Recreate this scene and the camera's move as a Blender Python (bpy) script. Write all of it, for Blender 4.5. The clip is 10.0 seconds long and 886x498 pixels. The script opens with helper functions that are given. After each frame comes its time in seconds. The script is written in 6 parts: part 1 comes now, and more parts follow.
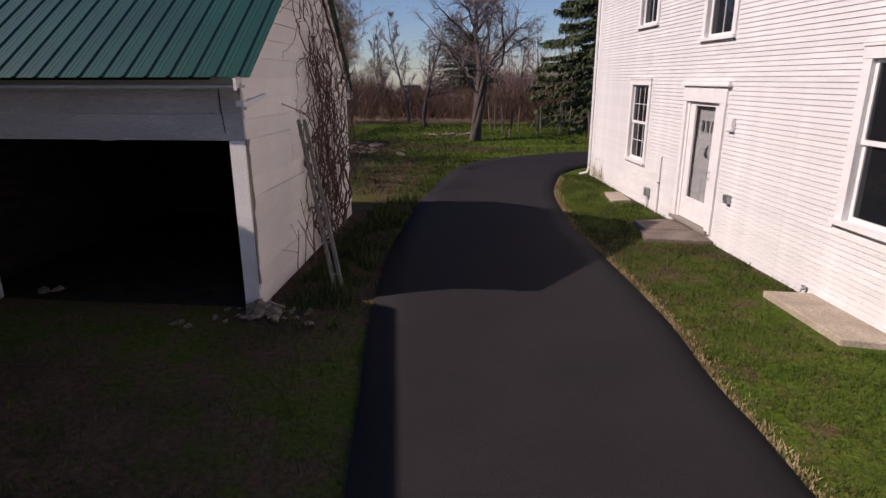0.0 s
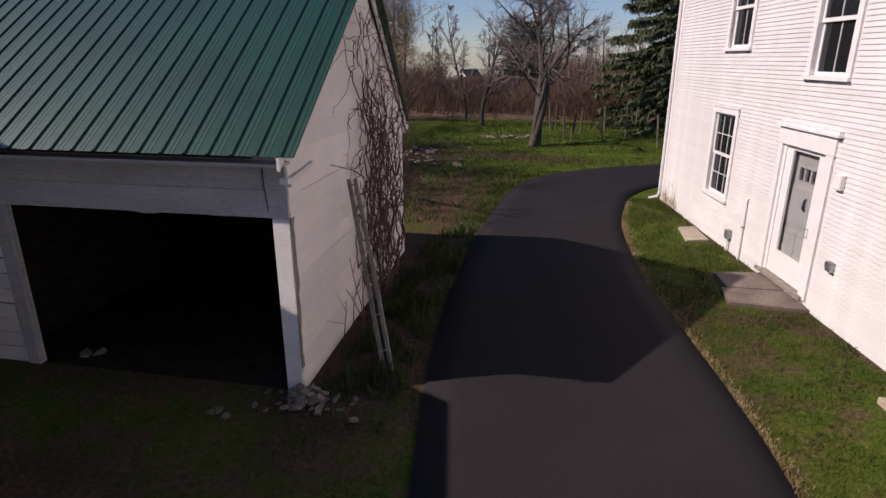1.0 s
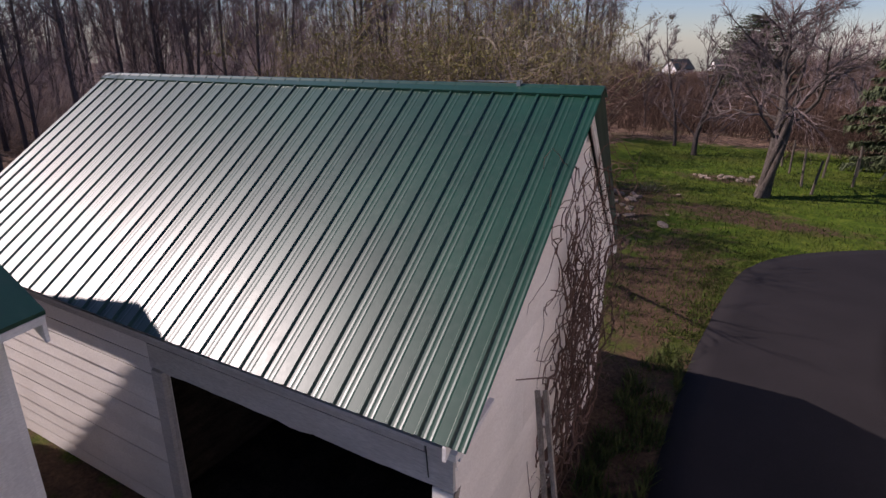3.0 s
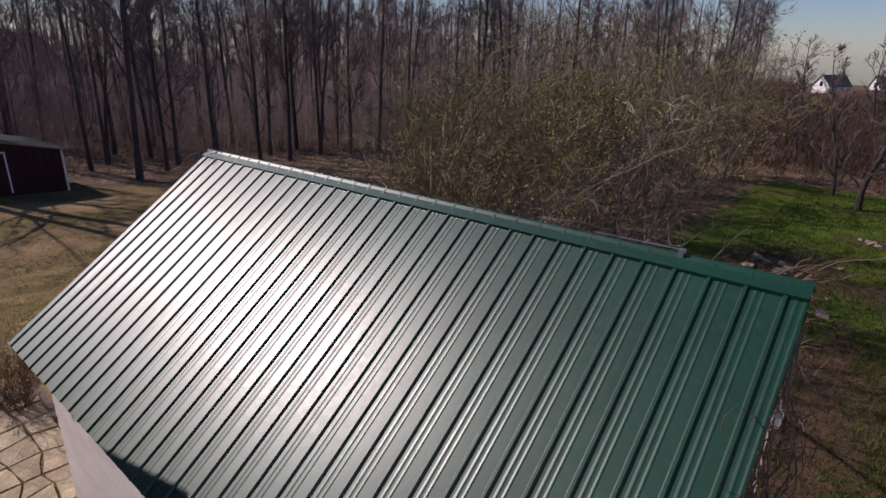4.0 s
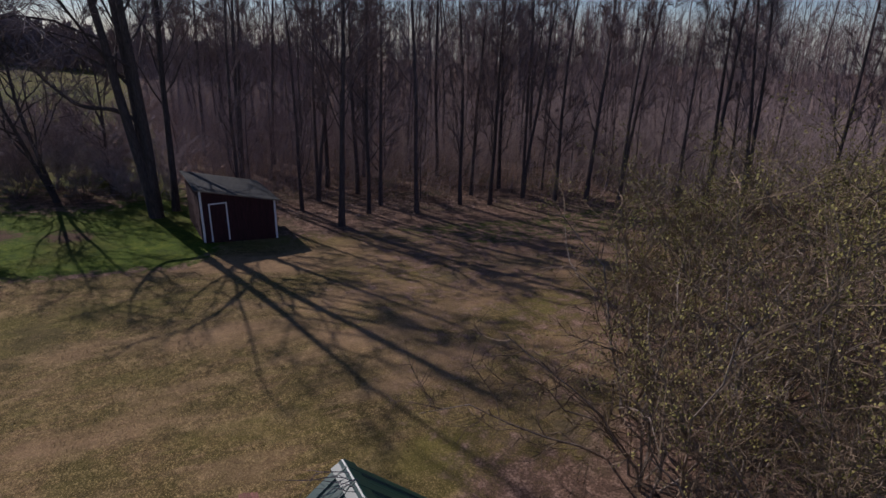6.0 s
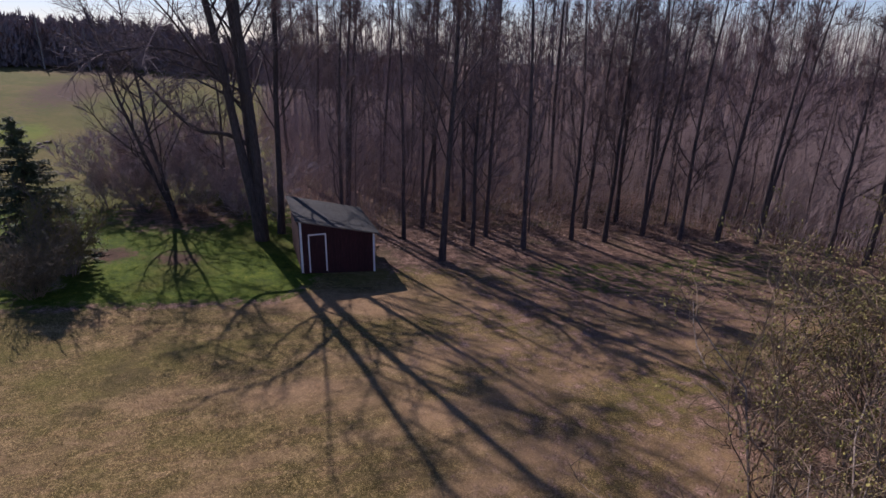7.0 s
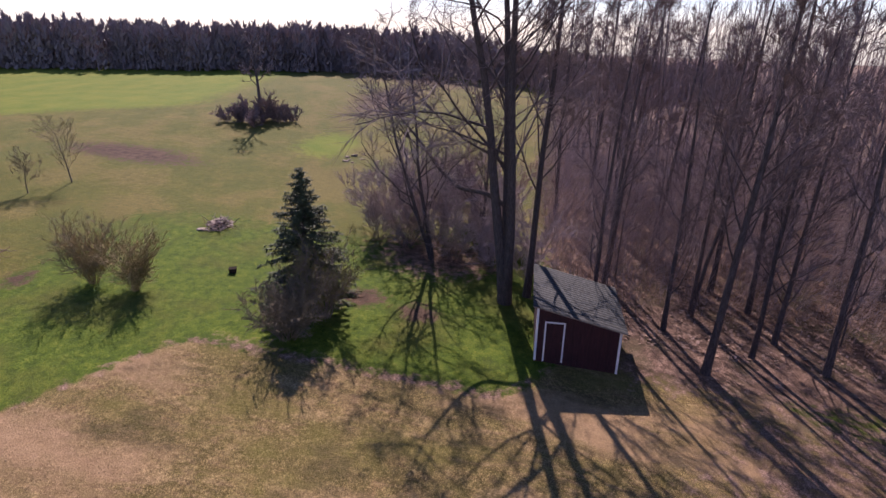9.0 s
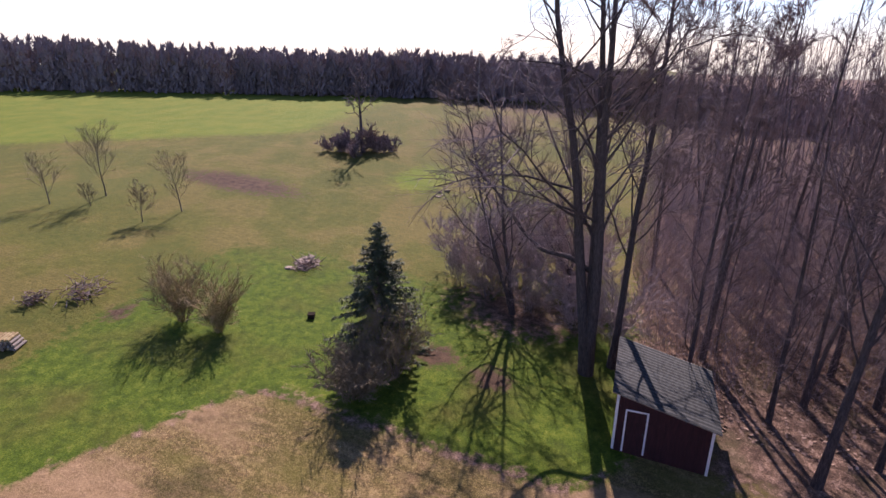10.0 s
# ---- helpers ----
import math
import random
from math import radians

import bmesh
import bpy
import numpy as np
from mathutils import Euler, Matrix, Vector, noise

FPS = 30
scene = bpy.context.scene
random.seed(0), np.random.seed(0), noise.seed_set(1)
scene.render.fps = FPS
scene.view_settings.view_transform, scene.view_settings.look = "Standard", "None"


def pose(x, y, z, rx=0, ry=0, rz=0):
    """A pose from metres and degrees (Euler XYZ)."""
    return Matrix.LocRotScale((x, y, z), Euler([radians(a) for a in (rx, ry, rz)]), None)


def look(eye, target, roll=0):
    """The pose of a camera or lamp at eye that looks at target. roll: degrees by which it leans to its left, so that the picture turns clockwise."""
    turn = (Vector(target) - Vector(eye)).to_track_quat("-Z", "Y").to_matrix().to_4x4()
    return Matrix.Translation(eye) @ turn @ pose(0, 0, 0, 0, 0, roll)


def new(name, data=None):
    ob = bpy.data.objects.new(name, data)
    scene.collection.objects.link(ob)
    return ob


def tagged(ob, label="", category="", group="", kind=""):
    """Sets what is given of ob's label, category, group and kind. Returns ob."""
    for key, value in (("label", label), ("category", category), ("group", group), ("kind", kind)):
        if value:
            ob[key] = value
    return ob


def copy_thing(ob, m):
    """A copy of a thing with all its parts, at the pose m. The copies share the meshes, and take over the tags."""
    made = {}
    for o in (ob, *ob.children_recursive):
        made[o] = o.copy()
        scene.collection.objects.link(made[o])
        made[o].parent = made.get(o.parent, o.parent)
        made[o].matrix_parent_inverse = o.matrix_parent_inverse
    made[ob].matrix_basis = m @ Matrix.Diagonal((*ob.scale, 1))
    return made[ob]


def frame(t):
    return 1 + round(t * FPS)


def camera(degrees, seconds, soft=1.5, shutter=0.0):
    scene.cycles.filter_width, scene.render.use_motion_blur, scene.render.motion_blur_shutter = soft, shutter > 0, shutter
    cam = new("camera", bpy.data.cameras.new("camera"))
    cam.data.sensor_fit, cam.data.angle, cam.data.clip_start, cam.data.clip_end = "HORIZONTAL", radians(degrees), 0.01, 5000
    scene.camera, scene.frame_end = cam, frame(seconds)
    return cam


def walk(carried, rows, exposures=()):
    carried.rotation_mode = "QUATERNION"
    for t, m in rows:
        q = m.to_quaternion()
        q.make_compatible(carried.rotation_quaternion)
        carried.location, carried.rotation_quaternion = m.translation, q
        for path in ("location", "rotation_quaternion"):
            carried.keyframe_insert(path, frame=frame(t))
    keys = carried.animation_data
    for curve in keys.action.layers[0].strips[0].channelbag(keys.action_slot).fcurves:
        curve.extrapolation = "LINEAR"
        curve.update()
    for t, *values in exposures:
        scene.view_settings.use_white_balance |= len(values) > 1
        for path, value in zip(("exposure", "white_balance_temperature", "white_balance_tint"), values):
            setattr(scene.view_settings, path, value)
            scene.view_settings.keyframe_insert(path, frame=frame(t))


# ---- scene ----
cam = camera(74.7, 10.0)
PATH = [
    (0, (2.784, -6.222, 2.618), (2.597, -4.312, 2.056), -0.1),
    (0.5, (2.701, -5.736, 3.073), (2.45, -3.843, 2.479), -0.1),
    (1, (2.579, -5.233, 3.493), (2.216, -3.367, 2.872), 0.0),
    (1.5, (2.455, -4.74, 3.861), (1.962, -2.911, 3.219), 0.0),
    (2, (2.251, -4.225, 4.284), (1.606, -2.45, 3.626), 0.2),
    (2.5, (1.952, -3.635, 4.764), (1.148, -1.93, 4.096), 0.6),
    (2.7, (1.842, -3.423, 4.911), (0.99, -1.741, 4.244), 0.6),
    (3.8, (0.806, -2.0, 6.085), (-0.343, -0.525, 5.376), 0.6),
    (4, (0.569, -1.64, 6.261), (-0.654, -0.209, 5.587), 1.2),
    (4.5, (-0.239, -0.917, 6.979), (-1.581, 0.395, 6.287), 1.3),
    (5, (-0.977, -0.212, 7.632), (-2.439, 0.967, 6.944), 1.4),
    (5.5, (-2.016, 0.516, 8.298), (-3.575, 1.562, 7.606), 1.2),
    (5.7, (-2.375, 0.762, 8.512), (-3.963, 1.763, 7.819), 1.1),
    (6.8, (-4.947, 2.35, 9.862), (-6.709, 2.998, 9.172), 1.3),
    (7, (-5.332, 2.584, 9.965), (-7.119, 3.16, 9.277), 1.2),
    (7.5, (-6.379, 3.071, 10.532), (-8.225, 3.405, 9.838), 1.2),
    (8, (-7.387, 3.517, 11.218), (-9.257, 3.624, 10.516), 1.1),
    (8.5, (-8.476, 3.849, 11.975), (-10.341, 3.742, 11.261), 1.0),
    (9, (-9.592, 4.042, 12.695), (-11.427, 3.706, 11.974), 1.1),
    (9.5, (-10.587, 4.279, 13.464), (-12.382, 3.749, 12.758), 1.0),
    (10, (-11.634, 4.54, 14.242), (-13.393, 3.868, 13.568), 0.8),
]
walk(cam, [(t, look(e, g, r)) for t, e, g, r in PATH], [(0.0, 0.04, 6900, 21), (1.5, 0.14, 6900, 21), (2.5, 0.28, 6750, 25), (4.0, -0.1, 6600, 22), (5.5, -0.5, 6300, 20), (7.0, 0.18, 6300, 29), (8.0, 0.58, 6550, 35), (10.0, 0.95, 6650, 34)])

# ---- light ----
SUN = Vector((-1.202, -0.392, 1.0)).normalized()      # towards the sun
world = bpy.data.worlds.new("sky")
scene.world = world
world.use_nodes = True
wn = world.node_tree
sky = wn.nodes.new("ShaderNodeTexSky")
sky.sky_type, sky.sun_disc = "NISHITA", False
sky.sun_elevation = math.asin(SUN.z)
sky.sun_rotation = math.atan2(SUN.x, SUN.y)
sky.air_density, sky.dust_density, sky.ozone_density = 1.0, 0.1, 4.0
cool = wn.nodes.new("ShaderNodeMix")
cool.data_type, cool.blend_type = "RGBA", "MULTIPLY"
cool.inputs[0].default_value, cool.inputs[7].default_value = 1.0, (0.88, 0.97, 1.16, 1)
wn.links.new(sky.outputs[0], cool.inputs[6])
wn.links.new(cool.outputs[2], wn.nodes["Background"].inputs[0])
wn.nodes["Background"].inputs[1].default_value = 0.077
sun = new("sun", bpy.data.lights.new("sun", "SUN"))
sun.data.energy, sun.data.angle, sun.data.color = 4.6, radians(0.6), (1.0, 0.94, 0.88)
sun.matrix_world = look((0, 0, 40), Vector((0, 0, 40)) - SUN)


# ---- materials ----
def material(name, rough=0.8, metal=0.0, spec=0.5):
    m = bpy.data.materials.new(name)
    m.use_nodes = True
    b = m.node_tree.nodes["Principled BSDF"]
    b.inputs["Roughness"].default_value = rough
    b.inputs["Metallic"].default_value = metal
    b.inputs["Specular IOR Level"].default_value = spec
    return m, m.node_tree, b


def node(nt, kind, **inputs):
    n = nt.nodes.new("ShaderNode" + kind)
    for k, v in inputs.items():
        key = int(k[1:]) if k[0] == "i" and k[1:].isdigit() else k.replace("_", " ")
        if isinstance(v, bpy.types.NodeSocket):
            nt.links.new(v, n.inputs[key])
        else:
            n.inputs[key].default_value = v
    return n


def coords(nt, scale=(1, 1, 1), world_space=False):
    src = nt.nodes.new("ShaderNodeNewGeometry").outputs["Position"] if world_space else nt.nodes.new("ShaderNodeTexCoord").outputs["Object"]
    return node(nt, "Mapping", Vector=src, Scale=scale).outputs[0]


def noise_of(nt, vec, scale, detail=4.0, rough=0.55):
    return node(nt, "TexNoise", Vector=vec, Scale=scale, Detail=detail, Roughness=rough).outputs[0]


def ramp(nt, fac, *stops):
    r = nt.nodes.new("ShaderNodeValToRGB")
    nt.links.new(fac, r.inputs[0])
    els = r.color_ramp.elements
    while len(els) < len(stops):
        els.new(0.5)
    for e, (p, c) in zip(els, stops):
        e.position, e.color = p, (*c, 1) if len(c) == 3 else c
    return r.outputs[0]


def mix(nt, fac, a, b, kind="MIX"):
    n = nt.nodes.new("ShaderNodeMix")
    n.data_type, n.blend_type = "RGBA", kind
    for key, v in ((0, fac), (6, a), (7, b)):
        if isinstance(v, bpy.types.NodeSocket):
            nt.links.new(v, n.inputs[key])
        else:
            n.inputs[key].default_value = v if key == 0 else (*v, 1)
    return n.outputs[2]


def bump(nt, b, height, strength=0.3, dist=0.02):
    n = node(nt, "Bump", Height=height, Strength=strength, Distance=dist)
    nt.links.new(n.outputs[0], b.inputs["Normal"])


def simple(name, c1, c2, scale=6.0, rough=0.8, stretch=(1, 1, 1), bumpy=0.3, fine=60.0, metal=0.0, spec=0.4, island=0.0, dist=0.01, world_space=False):
    """Two colours by a large and a fine noise, with relief; island: how much each piece varies."""
    m, nt, b = material(name, rough, metal, spec)
    v = coords(nt, stretch, world_space)
    big = noise_of(nt, v, scale)
    small = noise_of(nt, v, fine, 3)
    both = node(nt, "Math", i0=big, i1=small)
    both.operation = "MULTIPLY"
    col = ramp(nt, both.outputs[0], (0.12, c1), (0.42, c2))
    if island:
        rnd = nt.nodes.new("ShaderNodeObjectInfo").outputs["Random"]
        hsv = node(nt, "HueSaturation", Color=col)
        val = node(nt, "MapRange", Value=rnd)
        val.inputs["To Min"].default_value, val.inputs["To Max"].default_value = 1 - island, 1 + island
        nt.links.new(val.outputs[0], hsv.inputs["Value"])
        col = hsv.outputs[0]
    nt.links.new(col, b.inputs["Base Color"])
    if bumpy:
        bump(nt, b, small, bumpy, dist)
    return m


def ground_material():
    m, nt, b = material("ground", 0.95, 0, 0.15)
    p = coords(nt, world_space=True)
    n1, n2, n3 = noise_of(nt, p, 0.35, 5), noise_of(nt, p, 2.2, 5, 0.65), noise_of(nt, p, 16, 4, 0.7)
    streak = noise_of(nt, coords(nt, (3.0, 0.6, 1), True), 1.6, 5, 0.6)

    def mask(name, soft=0.22, edge=0.5):
        a = node(nt, "Attribute")
        a.attribute_name = name
        wob = node(nt, "MapRange", Value=n2)
        wob.inputs["From Min"].default_value, wob.inputs["From Max"].default_value = 0.3, 0.7
        wob.inputs["To Min"].default_value, wob.inputs["To Max"].default_value = -0.3, 0.3
        add = node(nt, "Math", i0=a.outputs["Fac"], i1=wob.outputs[0])
        r = node(nt, "MapRange", Value=add.outputs[0])
        r.interpolation_type = "SMOOTHSTEP"
        r.inputs["From Min"].default_value, r.inputs["From Max"].default_value = edge - soft, edge + soft
        return r.outputs[0]
    fine = node(nt, "Math", i0=n2, i1=n3)
    fine.operation = "MULTIPLY"
    lawn = ramp(nt, fine.outputs[0], (0.10, (0.012, 0.030, 0.003)), (0.26, (0.070, 0.112, 0.008)), (0.42, (0.170, 0.190, 0.024)))
    lawn = mix(nt, ramp(nt, n1, (0.45, (0, 0, 0)), (0.72, (0.8, 0.8, 0.8))), lawn, mix(nt, fine.outputs[0], (0.04, 0.045, 0.006), (0.23, 0.20, 0.045)))
    dry = ramp(nt, fine.outputs[0], (0.13, (0.07, 0.045, 0.022)), (0.24, (0.25, 0.165, 0.085)), (0.38, (0.52, 0.36, 0.20)))
    dry = mix(nt, ramp(nt, n1, (0.42, (0, 0, 0)), (0.6, (0.7, 0.7, 0.7))), dry, mix(nt, fine.outputs[0], (0.06, 0.055, 0.016), (0.22, 0.17, 0.06)))
    dry = mix(nt, ramp(nt, n2, (0.44, (0, 0, 0)), (0.58, (0.8, 0.8, 0.8))), dry, mix(nt, n3, (0.015, 0.016, 0.004), (0.20, 0.17, 0.055)))
    dry = mix(nt, ramp(nt, streak, (0.48, (0, 0, 0)), (0.60, (0.75, 0.75, 0.75))), dry, mix(nt, fine.outputs[0], (0.12, 0.075, 0.045), (0.60, 0.40, 0.26)))
    rough_patch, sod = noise_of(nt, p, 0.75, 6, 0.68), noise_of(nt, coords(nt, (1.6, 0.7, 1), True), 0.5, 6, 0.65)
    dry = mix(nt, ramp(nt, rough_patch, (0.46, (0, 0, 0)), (0.58, (0.8, 0.8, 0.8))), dry, mix(nt, n3, (0.02, 0.019, 0.006), (0.19, 0.155, 0.055)))
    dry = mix(nt, ramp(nt, sod, (0.54, (0, 0, 0)), (0.63, (0.8, 0.8, 0.8))), dry, mix(nt, n3, (0.13, 0.085, 0.048), (0.50, 0.355, 0.205)))
    tuft = noise_of(nt, p, 4.2, 5, 0.7)
    dry = mix(nt, ramp(nt, tuft, (0.50, (0, 0, 0)), (0.62, (0.5, 0.5, 0.5))), dry, (0.055, 0.042, 0.017))
    dry = mix(nt, ramp(nt, tuft, (0.34, (0.35, 0.35, 0.35)), (0.45, (0, 0, 0))), dry, (0.50, 0.38, 0.20))
    speck = noise_of(nt, p, 9.0, 3, 0.6)
    dry = mix(nt, ramp(nt, speck, (0.38, (0.4, 0.4, 0.4)), (0.50, (0, 0, 0))), dry, (0.075, 0.055, 0.022))
    dry = mix(nt, ramp(nt, speck, (0.54, (0, 0, 0)), (0.66, (0.32, 0.32, 0.32))), dry, (0.50, 0.36, 0.18))
    grit = noise_of(nt, p, 30.0, 3, 0.6)
    dry = mix(nt, ramp(nt, grit, (0.42, (0.55, 0.55, 0.55)), (0.52, (0, 0, 0))), dry, (0.055, 0.04, 0.015))
    dry = mix(nt, ramp(nt, grit, (0.56, (0, 0, 0)), (0.66, (0.5, 0.5, 0.5))), dry, (0.58, 0.43, 0.21))
    zone, patchy = noise_of(nt, coords(nt, (1.0, 0.45, 1), True), 0.22, 4, 0.6), noise_of(nt, coords(nt, (1.0, 0.6, 1.0), True), 0.5, 5, 0.65)
    dry = mix(nt, ramp(nt, zone, (0.50, (0, 0, 0)), (0.62, (0.75, 0.75, 0.75))), dry, mix(nt, fine.outputs[0], (0.16, 0.095, 0.058), (0.72, 0.50, 0.33)))
    dry = mix(nt, ramp(nt, zone, (0.36, (0.6, 0.6, 0.6)), (0.47, (0, 0, 0))), dry, mix(nt, n3, (0.03, 0.035, 0.006), (0.21, 0.19, 0.05)))
    dry = mix(nt, ramp(nt, patchy, (0.56, (0, 0, 0)), (0.66, (0.5, 0.5, 0.5))), dry, (0.05, 0.042, 0.02))
    dry = mix(nt, 1.0, dry, (0.99, 0.97, 0.82), "MULTIPLY")
    litter = ramp(nt, fine.outputs[0], (0.12, (0.032, 0.020, 0.014)), (0.25, (0.135, 0.083, 0.057)), (0.40, (0.40, 0.26, 0.185)))
    litter = mix(nt, ramp(nt, n1, (0.5, (0, 0, 0)), (0.68, (0.6, 0.6, 0.6))), litter, (0.065, 0.068, 0.024))
    broad = noise_of(nt, p, 0.09, 4, 0.6)
    patch = node(nt, "Math", i0=broad, i1=n1)
    patch.operation = "ADD"
    field = ramp(nt, patch.outputs[0], (0.0, (0.06, 0.10, 0.008)), (0.43, (0.066, 0.098, 0.008)), (0.49, (0.105, 0.118, 0.014)), (0.56, (0.18, 0.145, 0.04)))
    nt.links.new(node(nt, "MapRange", Value=patch.outputs[0], i1=0.0, i2=2.0).outputs[0], field.node.inputs[0])
    field = mix(nt, 0.45, field, ramp(nt, fine.outputs[0], (0.1, (0.035, 0.044, 0.006)), (0.4, (0.24, 0.175, 0.05))))
    field = mix(nt, ramp(nt, speck, (0.42, (0.5, 0.5, 0.5)), (0.50, (0, 0, 0))), field, (0.045, 0.05, 0.008))
    field = mix(nt, ramp(nt, streak, (0.35, (0.0, 0.0, 0.0)), (0.7, (0.45, 0.45, 0.45))), field, (0.055, 0.06, 0.012))
    crop = ramp(nt, n1, (0.3, (0.090, 0.135, 0.010)), (0.7, (0.15, 0.165, 0.018)))
    soil_and_shade = ramp(nt, fine.outputs[0], (0.1, (0.020, 0.012, 0.008)), (0.4, (0.135, 0.082, 0.050)))
    col = lawn
    for name, c in (("field", field), ("crop", crop), ("dry", dry), ("litter", litter), ("soil_and_shade", soil_and_shade)):
        col = mix(nt, mask(name), col, c)
    nt.links.new(col, b.inputs["Base Color"])
    bump(nt, b, fine.outputs[0], 0.9, 0.10)
    return m


def asphalt_material():
    m, nt, b = material("asphalt", 0.85, 0, 0.16)
    p = coords(nt, world_space=True)
    n1, n3 = noise_of(nt, p, 0.9, 4), noise_of(nt, p, 90, 2, 0.7)
    col = mix(nt, 0.5, ramp(nt, n1, (0.3, (0.0135, 0.0112, 0.0123)), (0.7, (0.024, 0.0197, 0.0217))), ramp(nt, n3, (0.3, (0.007, 0.006, 0.0066)), (0.75, (0.036, 0.0305, 0.0325))))
    nt.links.new(col, b.inputs["Base Color"])
    bump(nt, b, n3, 0.5, 0.006)
    return m


def metal_roof_material():
    m, nt, b = material("green_roof_paint", 0.4, 0.0, 0.3)
    b.inputs["Coat Weight"].default_value, b.inputs["Coat Roughness"].default_value = 0.58, 0.40
    p = coords(nt, (1, 1, 1))
    n1, n2 = noise_of(nt, p, 1.2, 4), noise_of(nt, p, 14, 4, 0.65)
    col = ramp(nt, n1, (0.3, (0.0015, 0.030, 0.0145)), (0.7, (0.002, 0.044, 0.022)))
    nt.links.new(mix(nt, ramp(nt, n2, (0.55, (0, 0, 0)), (0.8, (0.14, 0.14, 0.14))), col, (0.05, 0.09, 0.07)), b.inputs["Base Color"])
    nt.links.new(ramp(nt, n2, (0.3, (0.34, 0.34, 0.34)), (0.75, (0.46, 0.46, 0.46))), b.inputs["Roughness"])
    bump(nt, b, n2, 0.06, 0.01)
    return m


def glass_material():
    m, nt, b = material("window_glass", 0.03, 0, 0.7)
    b.inputs["Base Color"].default_value = (0.012, 0.013, 0.015, 1)
    return m


